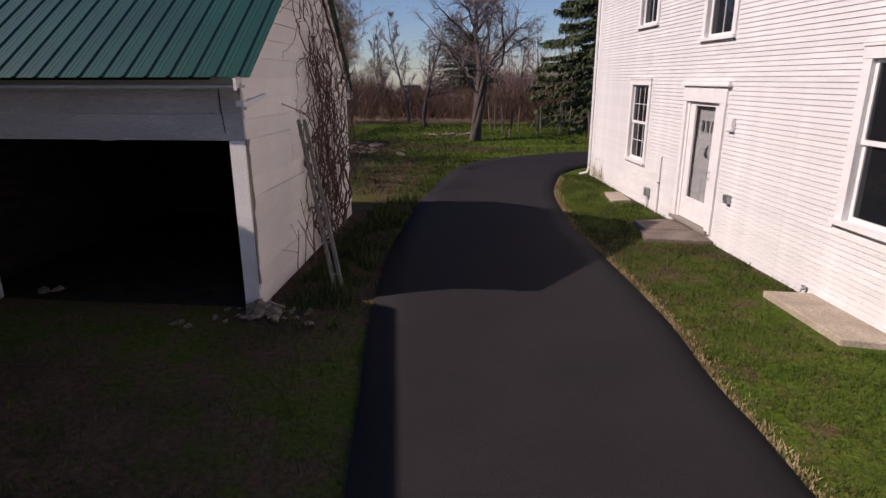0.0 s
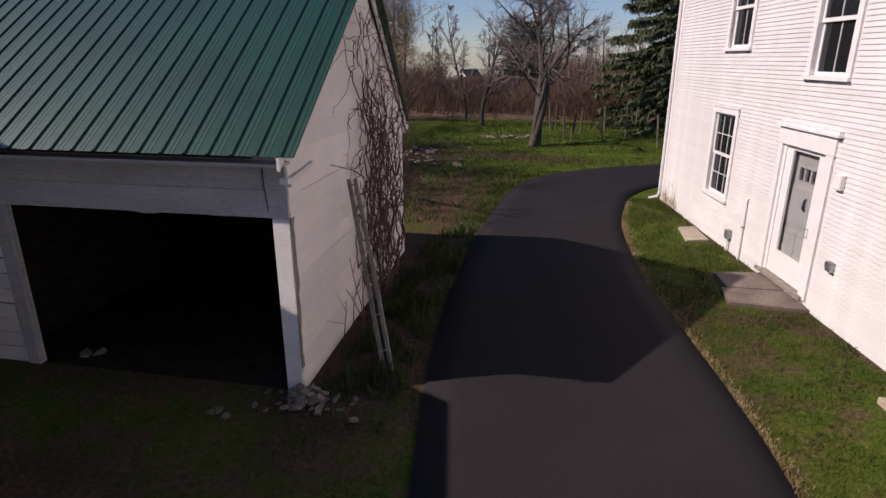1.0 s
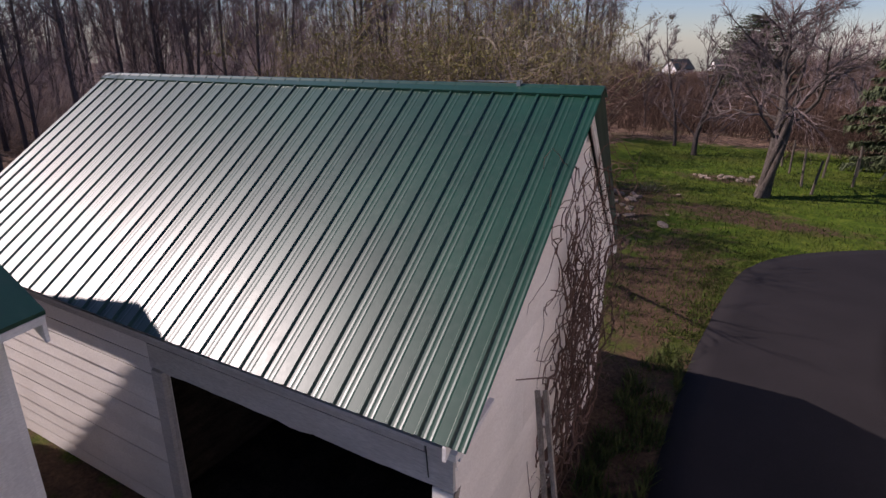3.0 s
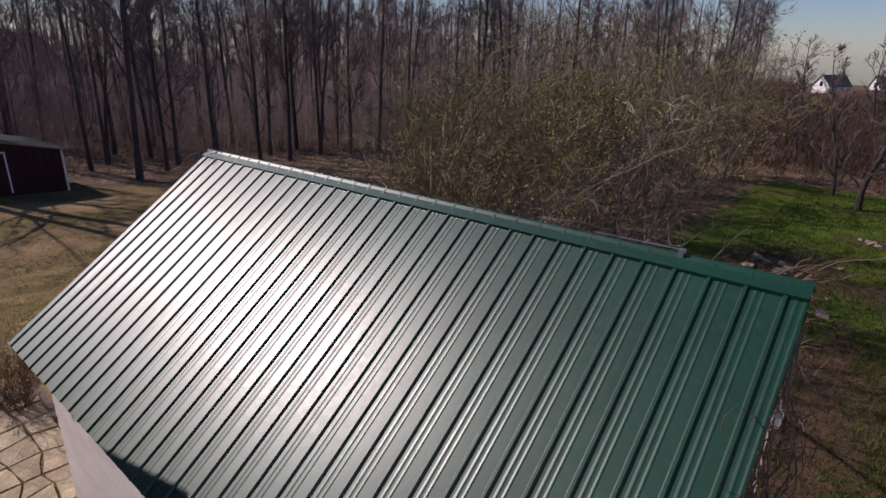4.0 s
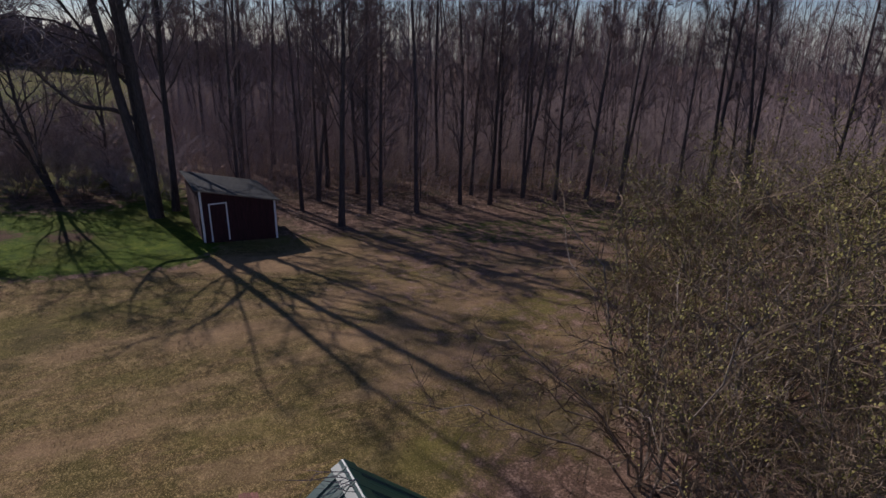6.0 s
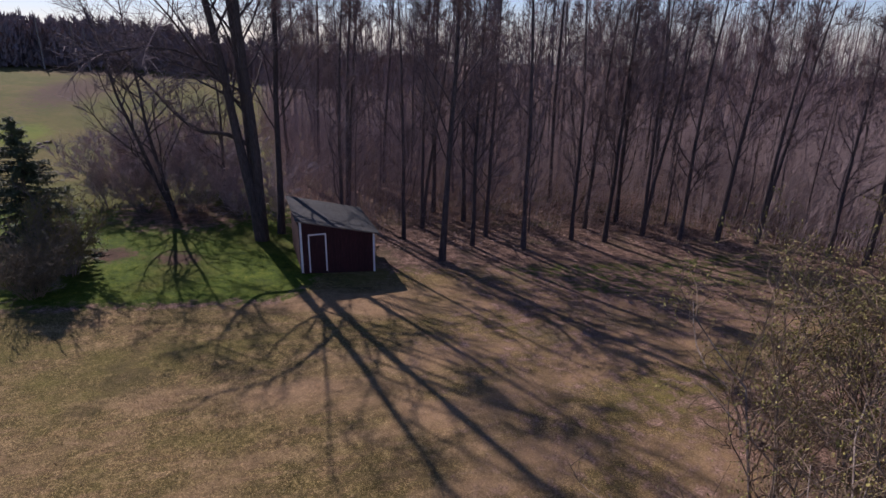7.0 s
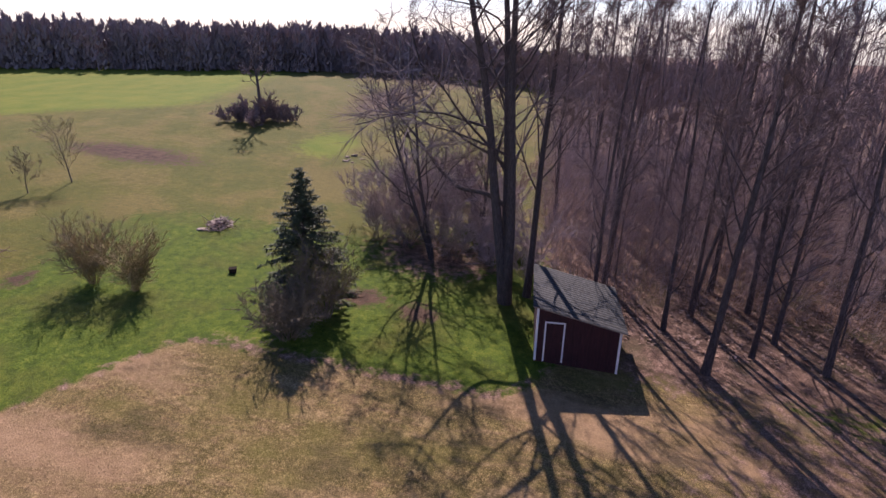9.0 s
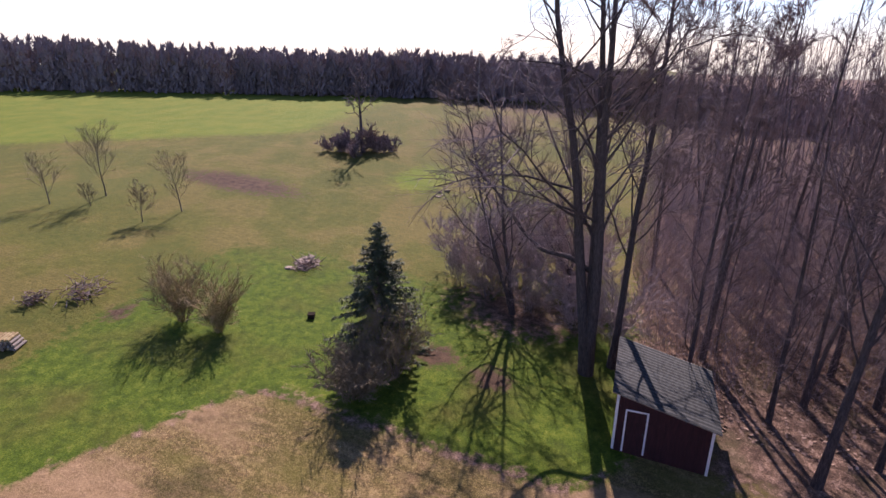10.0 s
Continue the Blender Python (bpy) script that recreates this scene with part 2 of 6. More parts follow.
MAT = {
    "ground": ground_material(), "asphalt": asphalt_material(), "roof": metal_roof_material(), "glass": glass_material(),
    "white": simple("white_paint", (0.60, 0.575, 0.555), (0.76, 0.73, 0.71), 3, 0.55, (1, 1, 3), 0.15, 40, island=0.03),
    "oldwhite": simple("weathered_white_paint", (0.66, 0.605, 0.57), (0.86, 0.81, 0.77), 1.2, 0.75, (1, 1, 2.5), 0.35, 30, island=0.05),
    # grimy white paint, darkened further for the shade under the eave
    "lintel": simple("dirty_shaded_white_paint", (0.36, 0.325, 0.305), (0.56, 0.515, 0.485), 1.4, 0.8, (0.6, 1, 3), 0.35, 25, island=0.05),
    # cream paint raised above the front's white for light bounced off the house
    "gablewhite": simple("cream_bounce_lit_paint", (0.77, 0.685, 0.61), (0.92, 0.845, 0.77), 1.0, 0.75, (1, 1, 2.0), 0.35, 30, island=0.05),
    "trim": simple("white_trim_paint", (0.70, 0.67, 0.65), (0.84, 0.81, 0.79), 5, 0.5, (1, 1, 1), 0.1, 60),
    # near-black wood; bay, rooms and joints get their deep shade from this colour
    "darkwood_shade": simple("dark_wood_and_interior_shade", (0.014, 0.011, 0.009), (0.045, 0.035, 0.028), 3, 1.0, (1, 1, 4), 0.4, 30, spec=0.03),
    "bark": simple("grey_brown_bark", (0.05, 0.040, 0.039), (0.19, 0.152, 0.145), 3, 0.95, (6, 6, 1.2), 1.0, 18, dist=0.05, spec=0.2, island=0.22),
    # twig tone shifted bluer and paler, with the wood's haze in the colour
    "twig": simple("hazed_twig_bark", (0.115, 0.085, 0.084), (0.30, 0.228, 0.216), 3, 0.9, (1, 1, 1), 0.0, 12, spec=0.2, island=0.2),
    # paled and pinked to imitate the veil of light over the backlit wood
    "whip": simple("veil_paled_twigs", (0.22, 0.17, 0.165), (0.52, 0.415, 0.39), 3, 0.9, bumpy=0, fine=12, spec=0.2),
    "palebark": simple("silvery_shrub_bark", (0.11, 0.085, 0.062), (0.36, 0.29, 0.225), 3, 0.8, (1, 1, 1), 0.0, 12, spec=0.3, island=0.1),
    "greytwig": simple("grey_twig_bark", (0.11, 0.092, 0.06), (0.27, 0.22, 0.145), 3, 0.9, bumpy=0, fine=12, spec=0.2),
    "tawnytwig": simple("tawny_shrub_twigs", (0.10, 0.071, 0.046), (0.30, 0.22, 0.145), 3, 0.9, (1, 1, 1), 0.0, 12, spec=0.2, island=0.2),
    "bud": simple("yellow_green_buds", (0.12, 0.108, 0.026), (0.31, 0.27, 0.075), 3, 0.8, bumpy=0, island=0.1),
    "vine": simple("red_brown_vine_bark", (0.075, 0.04, 0.03), (0.20, 0.115, 0.085), 4, 0.9, (1, 1, 1), 0.3, 30),
    "needles": simple("dark_spruce_needles", (0.034, 0.046, 0.022), (0.13, 0.155, 0.07), 1.5, 0.75, bumpy=0, fine=9, spec=0.3),
    "brush": simple("red_brown_brush", (0.055, 0.034, 0.027), (0.165, 0.105, 0.082), 1.0, 0.95, bumpy=0, fine=8, spec=0.1),
    "straw": simple("dead_straw_grass", (0.20, 0.14, 0.07), (0.46, 0.36, 0.2), 1.0, 0.95, bumpy=0, fine=8, spec=0.1),
    "blade": simple("grass_blades", (0.020, 0.038, 0.005), (0.100, 0.118, 0.022), 1.2, 0.8, bumpy=0, fine=9, spec=0.2, world_space=True),
    "redwood": simple("dark_red_barn_paint", (0.026, 0.008, 0.010), (0.066, 0.019, 0.021), 3, 0.85, (4, 4, 0.8), 0.4, 30, island=0.1),
    "corrugated": simple("grey_green_corrugated_metal", (0.015, 0.017, 0.0165), (0.062, 0.068, 0.063), 2.5, 0.7, (1, 3, 1), 0.3, 30, metal=0.15, island=0.12),
    "shingle": simple("grey_asphalt_shingle", (0.03, 0.034, 0.034), (0.10, 0.108, 0.105), 5, 0.9, bumpy=0.6, fine=60, island=0.22),
    "stone": simple("pale_fieldstone", (0.15, 0.108, 0.08), (0.40, 0.315, 0.245), 4, 0.9, bumpy=0.7, fine=25, island=0.25),
    "slab": simple("concrete_slab", (0.28, 0.22, 0.16), (0.52, 0.44, 0.34), 2.5, 0.9, bumpy=0.4, fine=40),
    "bluestone": simple("brown_grey_stone_slab", (0.10, 0.075, 0.06), (0.25, 0.195, 0.155), 2.5, 0.85, bumpy=0.4, fine=30),
    "brick": simple("red_brown_brick", (0.12, 0.05, 0.035), (0.30, 0.14, 0.10), 4, 0.9, bumpy=0.6, fine=40, island=0.2),
    "greywood": simple("weathered_grey_wood", (0.13, 0.105, 0.085), (0.36, 0.31, 0.26), 4, 0.9, (6, 6, 1), 0.5, 25, island=0.12),
    "postwood": simple("brown_weathered_post", (0.075, 0.058, 0.046), (0.22, 0.175, 0.14), 4, 0.9, (6, 6, 1), 0.5, 25, island=0.2),
    "metal": simple("grey_galvanised_metal", (0.25, 0.25, 0.25), (0.45, 0.45, 0.45), 6, 0.45, bumpy=0.1, metal=0.8),
    "dark": simple("dark_plastic", (0.015, 0.015, 0.015), (0.04, 0.04, 0.04), 6, 0.6, bumpy=0.1),
    "innerdoor": simple("pale_grey_door_paint", (0.66, 0.65, 0.64), (0.78, 0.77, 0.76), 5, 0.5, bumpy=0.1),
    # bare stems whose colour is lightened with painted haze
    "farwood": simple("far_bare_wood", (0.15, 0.11, 0.108), (0.36, 0.27, 0.255), 0.3, 1.0, bumpy=0, fine=2, spec=0.0),
    # paler than real pine; the haze of distance is mixed into this colour
    "hazed_farpine": simple("far_pine_wood", (0.20, 0.155, 0.15), (0.31, 0.245, 0.235), 0.2, 1.0, bumpy=0, fine=2, spec=0.0),
}


# ---- mesh tools ----
class Geo:
    """Vertices and faces gathered for one mesh."""

    def __init__(self):
        self.v, self.f = [], []

    def box(self, x0, y0, z0, x1, y1, z1, m=None):
        n = len(self.v)
        pts = [(x, y, z) for z in (z0, z1) for x, y in ((x0, y0), (x1, y0), (x1, y1), (x0, y1))]
        self.v += [tuple(m @ Vector(p)) for p in pts] if m else pts
        self.f += [tuple(n + i for i in q) for q in ((3, 2, 1, 0), (4, 5, 6, 7), (0, 1, 5, 4), (1, 2, 6, 5), (2, 3, 7, 6), (3, 0, 4, 7))]
        return self

    def prism(self, outline, a, b, put):
        """A flat outline of (u, w) pushed from a to b; put(u, w, d) gives the place."""
        n, k = len(self.v), len(outline)
        self.v += [tuple(put(u, w, a)) for u, w in outline] + [tuple(put(u, w, b)) for u, w in outline]
        self.f += [tuple(range(n + k - 1, n - 1, -1)), tuple(range(n + k, n + 2 * k))]
        self.f += [(n + i, n + (i + 1) % k, n + k + (i + 1) % k, n + k + i) for i in range(k)]
        return self

    def tube(self, pts, radii, sides=4, cap=False):
        n0, k = len(self.v), len(pts)
        pts = [Vector(p) for p in pts]
        side = None
        for i, p in enumerate(pts):
            d = (pts[min(i + 1, k - 1)] - pts[max(i - 1, 0)])
            if d.length < 1e-6:
                d = Vector((0, 0, 1))
            d.normalize()
            if side is None:
                side = d.orthogonal().normalized()
            side = (side - d * side.dot(d))
            side = side.normalized() if side.length > 1e-4 else d.orthogonal().normalized()
            up = d.cross(side)
            for j in range(sides):
                a = 2 * math.pi * j / sides
                self.v.append(tuple(p + (side * math.cos(a) + up * math.sin(a)) * radii[i]))
        for i in range(k - 1):
            for j in range(sides):
                a, b = n0 + i * sides + j, n0 + i * sides + (j + 1) % sides
                self.f.append((a, b, b + sides, a + sides))
        if cap:
            self.f.append(tuple(range(n0 + sides - 1, n0 - 1, -1)))
            self.f.append(tuple(range(n0 + (k - 1) * sides, n0 + k * sides)))
        return self

    def sliver(self, p, q, w):
        """A twig finer than a tube is worth."""
        p, q = Vector(p), Vector(q)
        s = (q - p).cross(Vector((0.3, 0.7, 0.6))).normalized() * w
        n = len(self.v)
        self.v += [tuple(p - s), tuple(p + s), tuple(q)]
        self.f.append((n, n + 1, n + 2))
        return self

    def mesh(self, name, mat, smooth=False):
        me = bpy.data.meshes.new(name)
        me.from_pydata(self.v, [], self.f)
        me.materials.append(mat)
        if smooth:
            me.polygons.foreach_set("use_smooth", [True] * len(me.polygons))
        me.update()
        return me


def part(name, geo, mat, parent=None, label="", smooth=False):
    """One mesh object, under a thing or a part."""
    data = geo.mesh(name, MAT[mat], smooth) if isinstance(geo, Geo) else geo
    ob = new(name, data)
    if parent is not None:
        ob.parent = parent
    return tagged(ob, label)


def thing(name, label, category, group="", kind="", at=None):
    ob = new(name)
    ob.empty_display_size = 0.2
    if at is not None:
        ob.matrix_basis = at
    return tagged(ob, label, category, group, kind)


def smoothstep(a, b, x):
    t = min(1.0, max(0.0, (x - a) / (b - a)))
    return t * t * (3 - 2 * t)


def curve_through(pts, steps=6):
    """A smooth line through the points."""
    out = []
    for i in range(len(pts) - 1):
        p0, p1, p2, p3 = (Vector(pts[max(0, min(len(pts) - 1, i + k))]) for k in (-1, 0, 1, 2))
        for s in range(steps):
            t = s / steps
            out.append(0.5 * ((2 * p1) + (p2 - p0) * t + (2 * p0 - 5 * p1 + 4 * p2 - p3) * t * t + (3 * p1 - p0 - 3 * p2 + p3) * t ** 3))
    out.append(Vector(pts[-1]))
    return out


# ---- ground ----
def ground_z(x, y):
    """Height of the land: level at the houses, falling to the woods, rising over the field."""
    w = smoothstep(-6, -34, x)
    z = -0.08 * max(-30, min(30, y + 6)) * w
    z -= 0.03 * max(0, y - 24) * smoothstep(20, 60, y) * 0.3
    far = smoothstep(-48, -125, x + 0.25 * y)
    z = z * (1 - 0.6 * far) + 3.4 * far * smoothstep(25, -25, y) - 0.035 * max(0, math.hypot(x, y) - 165)
    return z + 0.05 * math.sin(x * 0.31 + 1.3) * math.sin(y * 0.27) * smoothstep(-9, -16, x)


def near(x, y, cx, cy, rx, ry=None):
    """1 in the middle of an oval, 0.5 on its rim, 0 well outside."""
    d = math.hypot((x - cx) / rx, (y - cy) / (ry or rx))
    return max(0.0, 1.0 - 0.5 * d) if d < 2 else 0.0


def lawn_edge(y):
    """Where the mown lawn meets the dry field, west of the garage."""
    return -28.5 + 8.5 * smoothstep(-9.5, -15.5, y) + 14 * smoothstep(-14, -16.5, y) - 5.5 * smoothstep(2.5, 7, y) + 6.5 * smoothstep(12, 18, y)


def covers(x, y):
    west = smoothstep(-6.5, -9.5, x)
    dry = west * smoothstep(lawn_edge(y) - 0.8, lawn_edge(y) + 0.8, x) * smoothstep(36, 26, y)
    lit = max(smoothstep(-35, -37.5, x - 0.25 * max(0, y - 20)) * smoothstep(2.0, 6.5, y), smoothstep(-29, -34, x) * smoothstep(6.5, 9, y))
    lit = max(lit, smoothstep(8, 18, y) * smoothstep(-4.5, -7, x) * smoothstep(-26, -14, x) * 0.85, 0.42 * smoothstep(4, 10, y) * smoothstep(-34, -24, x) * smoothstep(-8, -12, x), smoothstep(29, 33, y), smoothstep(5, 7, y) * smoothstep(-0.2, -2.2, x) * (0.3 + 0.7 * smoothstep(-14, -8, x)) * smoothstep(-30, -20, x) * smoothstep(15, 12, y), 0.62 * smoothstep(9, 13, y) * smoothstep(-36, -30, x) * smoothstep(-18, -24, x))
    lit = max(lit, near(x, y, -41.5, -2.0, 2.6, 3.4))
    # dead leaves raked up along the lawn's edge
    lit = max(lit, 0.62 * math.exp(-((x - lawn_edge(y) + 0.1) / 0.55) ** 2) * smoothstep(-15.5, -13, y) * smoothstep(7, 4, y))
    fld = max(smoothstep(-40, -45, x + 0.35 * min(0, y + 16)), smoothstep(-19, -22.5, y - 0.05 * (x + 30)) * smoothstep(-8, -14, x)) * smoothstep(8, 3, y)
    crop = smoothstep(-5, 9, -36 + (x + 74) * (-1.35 if x > -74 else 0.13) - y) * smoothstep(-35, -50, x)
    crop = max(crop, near(x, y, -64, -17.5, 4.2, 2.2) * 1.2)
    soil_and_shade = max(near(x, y, -34.7, -4.6, 1.0), near(x, y, -34.1, -1.6, 0.9), near(x, y, -30.6, -20.3, 0.9, 0.6) * 0.9,
               near(x, y, -52.4, -30.6, 2.0, 5.0) * 1.1, near(x, y, -90, -19, 12, 3.5) * 0.95, near(x, y, -112, -20, 6, 12) * 0.9, near(x, y, -2.6, 16.0, 1.7, 3.4), near(x, y, 0.1, 10.0, 1.2, 3.6) * 1.1, near(x, y, 0.6, 17.2, 1.9, 0.6), near(x, y, -2.4, 18.4, 1.6, 0.8),
               near(x, y, 1.6, 16.4, 2.4, 0.6), near(x, y, 0.2, 22.4, 1.6, 0.7), near(x, y, 0.35, 2.9, 1.0, 4.2) * 1.15,
               # the oval at (-0.6, -3.4) is dirt plus painted shade beside the barn
               near(x, y, -1.8, -1.9, 1.8, 0.9) * 0.9, near(x, y, -6, -0.6, 3, 0.6), near(x, y, -0.6, -3.4, 2.6, 2.4) * 0.85, near(x, y, 5.9, 3.0, 0.35, 0.35), 0.36 * smoothstep(4.2, 4.7, x) * smoothstep(7.2, 6.7, x) * smoothstep(11, 9, y) * smoothstep(-9, -6, y), 0.62 * smoothstep(0.42, 0.1, 5.352 + (10.415 - y) * 0.1379 - x) * smoothstep(11, 10, y) * smoothstep(6.8, 6.6, x), near(x, y, -1.8, 2.4, 6.5, 2.6) * 1.2)
    return {"dry": dry, "litter": lit, "field": fld, "crop": crop, "soil_and_shade": soil_and_shade}


def steps(*runs):
    out = []
    for a, b, s in runs:
        n = max(1, round((b - a) / s))
        out += [a + (b - a) * i / n for i in range(n)]
    return out + [runs[-1][1]]


def make_ground():
    xs = steps((-1500, -300, 150), (-300, -130, 10), (-130, -60, 2.2), (-60, -8, 0.5), (-8, 9, 0.3), (9, 40, 3), (40, 200, 20), (200, 1500, 160))
    ys = steps((-1500, -300, 150), (-300, -120, 12), (-120, -45, 2.5), (-45, -10, 0.6), (-10, 24, 0.4), (24, 60, 1.2), (60, 200, 14), (200, 1500, 160))
    g = Geo()
    g.v = [(x, y, ground_z(x, y)) for y in ys for x in xs]
    n = len(xs)
    g.f = [(j * n + i, j * n + i + 1, (j + 1) * n + i + 1, (j + 1) * n + i) for j in range(len(ys) - 1) for i in range(n - 1)]
    me = g.mesh("ground", MAT["ground"], True)
    rows = [covers(v[0], v[1]) for v in g.v]
    for name in ("dry", "litter", "field", "crop", "soil_and_shade"):
        me.attributes.new(name, "FLOAT", "POINT").data.foreach_set("value", [r[name] for r in rows])
    tagged(new("ground", me), "spring lawn, dry mown field and leaf litter on rolling land", "ground", kind="structure")


make_ground()

DRIVE_L = curve_through([(3.6, -14, 0), (2.5, -7, 0), (1.84, -3.1, 0), (1.44, -0.74, 0), (1.15, 1.75, 0), (1.05, 4.0, 0), (1.08, 6.7, 0), (1.3, 9.8, 0), (1.62, 11.8, 0), (2.45, 13.35, 0), (4.2, 14.9, 0), (6.6, 16.1, 0), (11, 17.2, 0), (16, 17.4, 0)])
DRIVE_R = curve_through([(5.7, -14, 0), (5.1, -7, 0), (4.87, -2.84, 0), (4.74, -1.47, 0), (4.67, 0.17, 0), (4.38, 2.47, 0), (4.12, 4.42, 0), (4.07, 7.2, 0), (4.25, 8.9, 0), (4.65, 10.7, 0), (5.6, 12.1, 0), (7.6, 13.1, 0), (11, 13.5, 0), (16, 13.6, 0)])


def make_driveway():
    g = Geo()
    k = 8
    for a, b in zip(DRIVE_L, DRIVE_R):
        wob = 0.02 * noise.noise(Vector((a.x * 3, a.y * 3, 0)))
        for i in range(k + 1):
            t = i / k
            p = a.lerp(b, t)
            z = 0.045 + 0.02 * math.sin(math.pi * t) if 0 < i < k else 0.03
            g.v.append((p.x + (wob if i in (0, k) else 0), p.y, z))
    n = len(DRIVE_L)
    g.f = [(j * (k + 1) + i, j * (k + 1) + i + 1, (j + 1) * (k + 1) + i + 1, (j + 1) * (k + 1) + i) for j in range(n - 1) for i in range(k)]
    for edge in (0, k):
        base = len(g.v)
        g.v += [(x, y, -0.03) for x, y, z in g.v[edge:n * (k + 1):k + 1]]
        for j in range(n - 1):
            a, b = j * (k + 1) + edge, (j + 1) * (k + 1) + edge
            q = (a, b, base + j + 1, base + j)
            g.f.append(q if edge == 0 else q[::-1])
    tagged(part("road", g, "asphalt", smooth=True), "dark sealed asphalt driveway curving behind the house", "driveway", kind="structure")


make_driveway()


# ---- roofs and boards ----
def roof_sheet(name, parent, x0, x1, foot, top, skew=0.0, skew_west=0.0, mat="roof"):
    """Ribbed metal sheets side by side from the eave (y, z) up to the tilting ridge (y, z), ribs every 0.256 m; skew, skew_west: how far the east and west edges shift on the way up."""
    pitch = 0.2556
    up = Vector((0, top[0] - foot[0], top[1] - foot[1]))
    length = up.length
    up.normalize()
    out = Vector((0, -up.z, up.y)) if up.y > 0 else Vector((0, up.z, -up.y))
    if out.z < 0:
        out = -out
    n = max(1, round((x1 - x0) / (4 * pitch)))
    w = (x1 - x0) / n
    ribs = max(2, round(w / pitch))
    p = w / ribs
    prof = []
    for i in range(ribs):
        a = i * p
        prof += [(a, 0.0), (a + 0.095, 0.0), (a + 0.108, 0.019), (a + 0.128, 0.019), (a + 0.142, 0.0), (a + 0.170, 0.0), (a + 0.188, 0.0022), (a + 0.206, 0.0), (a + 0.222, 0.0), (a + 0.237, 0.0022), (a + 0.252, 0.0)]
    prof.append((w - 0.0006, 0.0))
    g = Geo()
    rows = 5
    for r in range(rows + 1):
        for u, h in prof:
            q = Vector((u, foot[0], foot[1])) + up * (length * r / rows) + out * h
            g.v.append(tuple(q))
    k = len(prof)
    flip = up.y < 0
    for r in range(rows):
        for i in range(k - 1):
            q = (r * k + i, r * k + i + 1, (r + 1) * k + i + 1, (r + 1) * k + i)
            g.f.append(q[::-1] if flip else q)
    base = len(g.v)
    g.v += [tuple(Vector(v) - out * 0.004) for v in g.v[:]]
    g.f += [tuple(base + i for i in f[::-1]) for f in list(g.f)]
    rim = list(range(k)) + [r * k + k - 1 for r in range(1, rows + 1)] + [rows * k + i for i in range(k - 2, -1, -1)] + [r * k for r in range(rows - 1, 0, -1)]
    for a, b in zip(rim, rim[1:] + rim[:1]):
        q = (b, a, base + a, base + b)
        g.f.append(q[::-1] if flip else q)
    flat = g.v
    for i in range(n):
        g.v = []
        for u, y, z in flat:
            f = (y - foot[0]) / (top[0] - foot[0])
            x = x0 + w * i + u
            k = (x - x0) / (x1 - x0)
            g.v.append((x + f * (skew * k + skew_west * (1 - k)), y, z + ridge_drop(x) * f))
        part(name, g.mesh(name, MAT[mat]), mat, parent)


def course(name, parent, me_cache, x0, x1, y, z0, z1, mat, lap=0.014, turn=None, tilt=0.0):
    """One lapped board, bottom edge proud, facing -y."""
    key = (round(x1 - x0, 3), round(z1 - z0, 3), mat, lap)
    top, thick = (z1 - z0 - 0.007, 0.016) if tilt else (z1 - z0 + 0.006, 0.003)
    if key not in me_cache:
        g = Geo()
        g.prism([(0, 0), (-lap, 0), (-thick, top), (0, top)], 0, x1 - x0, lambda u, w, d: (d, u, w))
        me_cache[key] = g.mesh(name, MAT[mat])
    ob = part(name, me_cache[key], mat, parent)
    ob.matrix_basis = (turn or Matrix()) @ Matrix.Translation((x0, y, z0)) @ pose(0, 0, 0, 0, tilt, 0)
    return ob


def boards(name, parent, x0, x1, y, z0, z1, step, mat, holes=(), lap=0.014, cut=None, turn=None, warp=0.0):
    """Lapped boards over a wall, cut round the holes (x0, x1, z0, z1); cut(z) gives the span at a height."""
    cache = {}
    rng = random.Random(len(name) + int(step * 1000))
    n = round((z1 - z0) / step)
    h = (z1 - z0) / n
    for i in range(n):
        a, b = z0 + i * h, z0 + (i + 1) * h
        lo, hi = cut(0.5 * (a + b)) if cut else (x0, x1)
        spans = [(lo, hi)]
        for hx0, hx1, hz0, hz1 in holes:
            if a < hz1 - 0.02 and b > hz0 + 0.02:
                spans = [s for p, q in spans for s in ((p, min(q, hx0)), (max(p, hx1), q)) if s[1] - s[0] > 0.03]
        for p, q in spans:
            if q - p > 3.2:
                m = p + (q - p) * rng.uniform(0.3, 0.7)
                course(name, parent, cache, p, m - 0.002, y, a, b, mat, lap, turn, rng.uniform(-warp, warp))
                course(name, parent, cache, m, q, y, a, b, mat, lap, turn, rng.uniform(-warp, warp))
            else:
                course(name, parent, cache, p, q, y, a, b, mat, lap, turn, rng.uniform(-warp, warp))


def wall_with_holes(x0, x1, y0, y1, z0, z1, holes):
    """A wall slab between y0 and y1 with openings through it."""
    g = Geo()
    xs = sorted({x0, x1, *[v for h in holes for v in h[:2] if x0 < v < x1]})
    zs = sorted({z0, z1, *[v for h in holes for v in h[2:] if z0 < v < z1]})
    for a, b in zip(xs, xs[1:]):
        run = None
        for c, d in zip(zs, zs[1:]):
            solid = not any(h[0] <= a and b <= h[1] and h[2] <= c and d <= h[3] for h in holes)
            if solid:
                run = (run[0], d) if run else (c, d)
            if (not solid or d == z1) and run:
                g.box(a, y0, run[0], b, y1, run[1])
                run = None
    return g


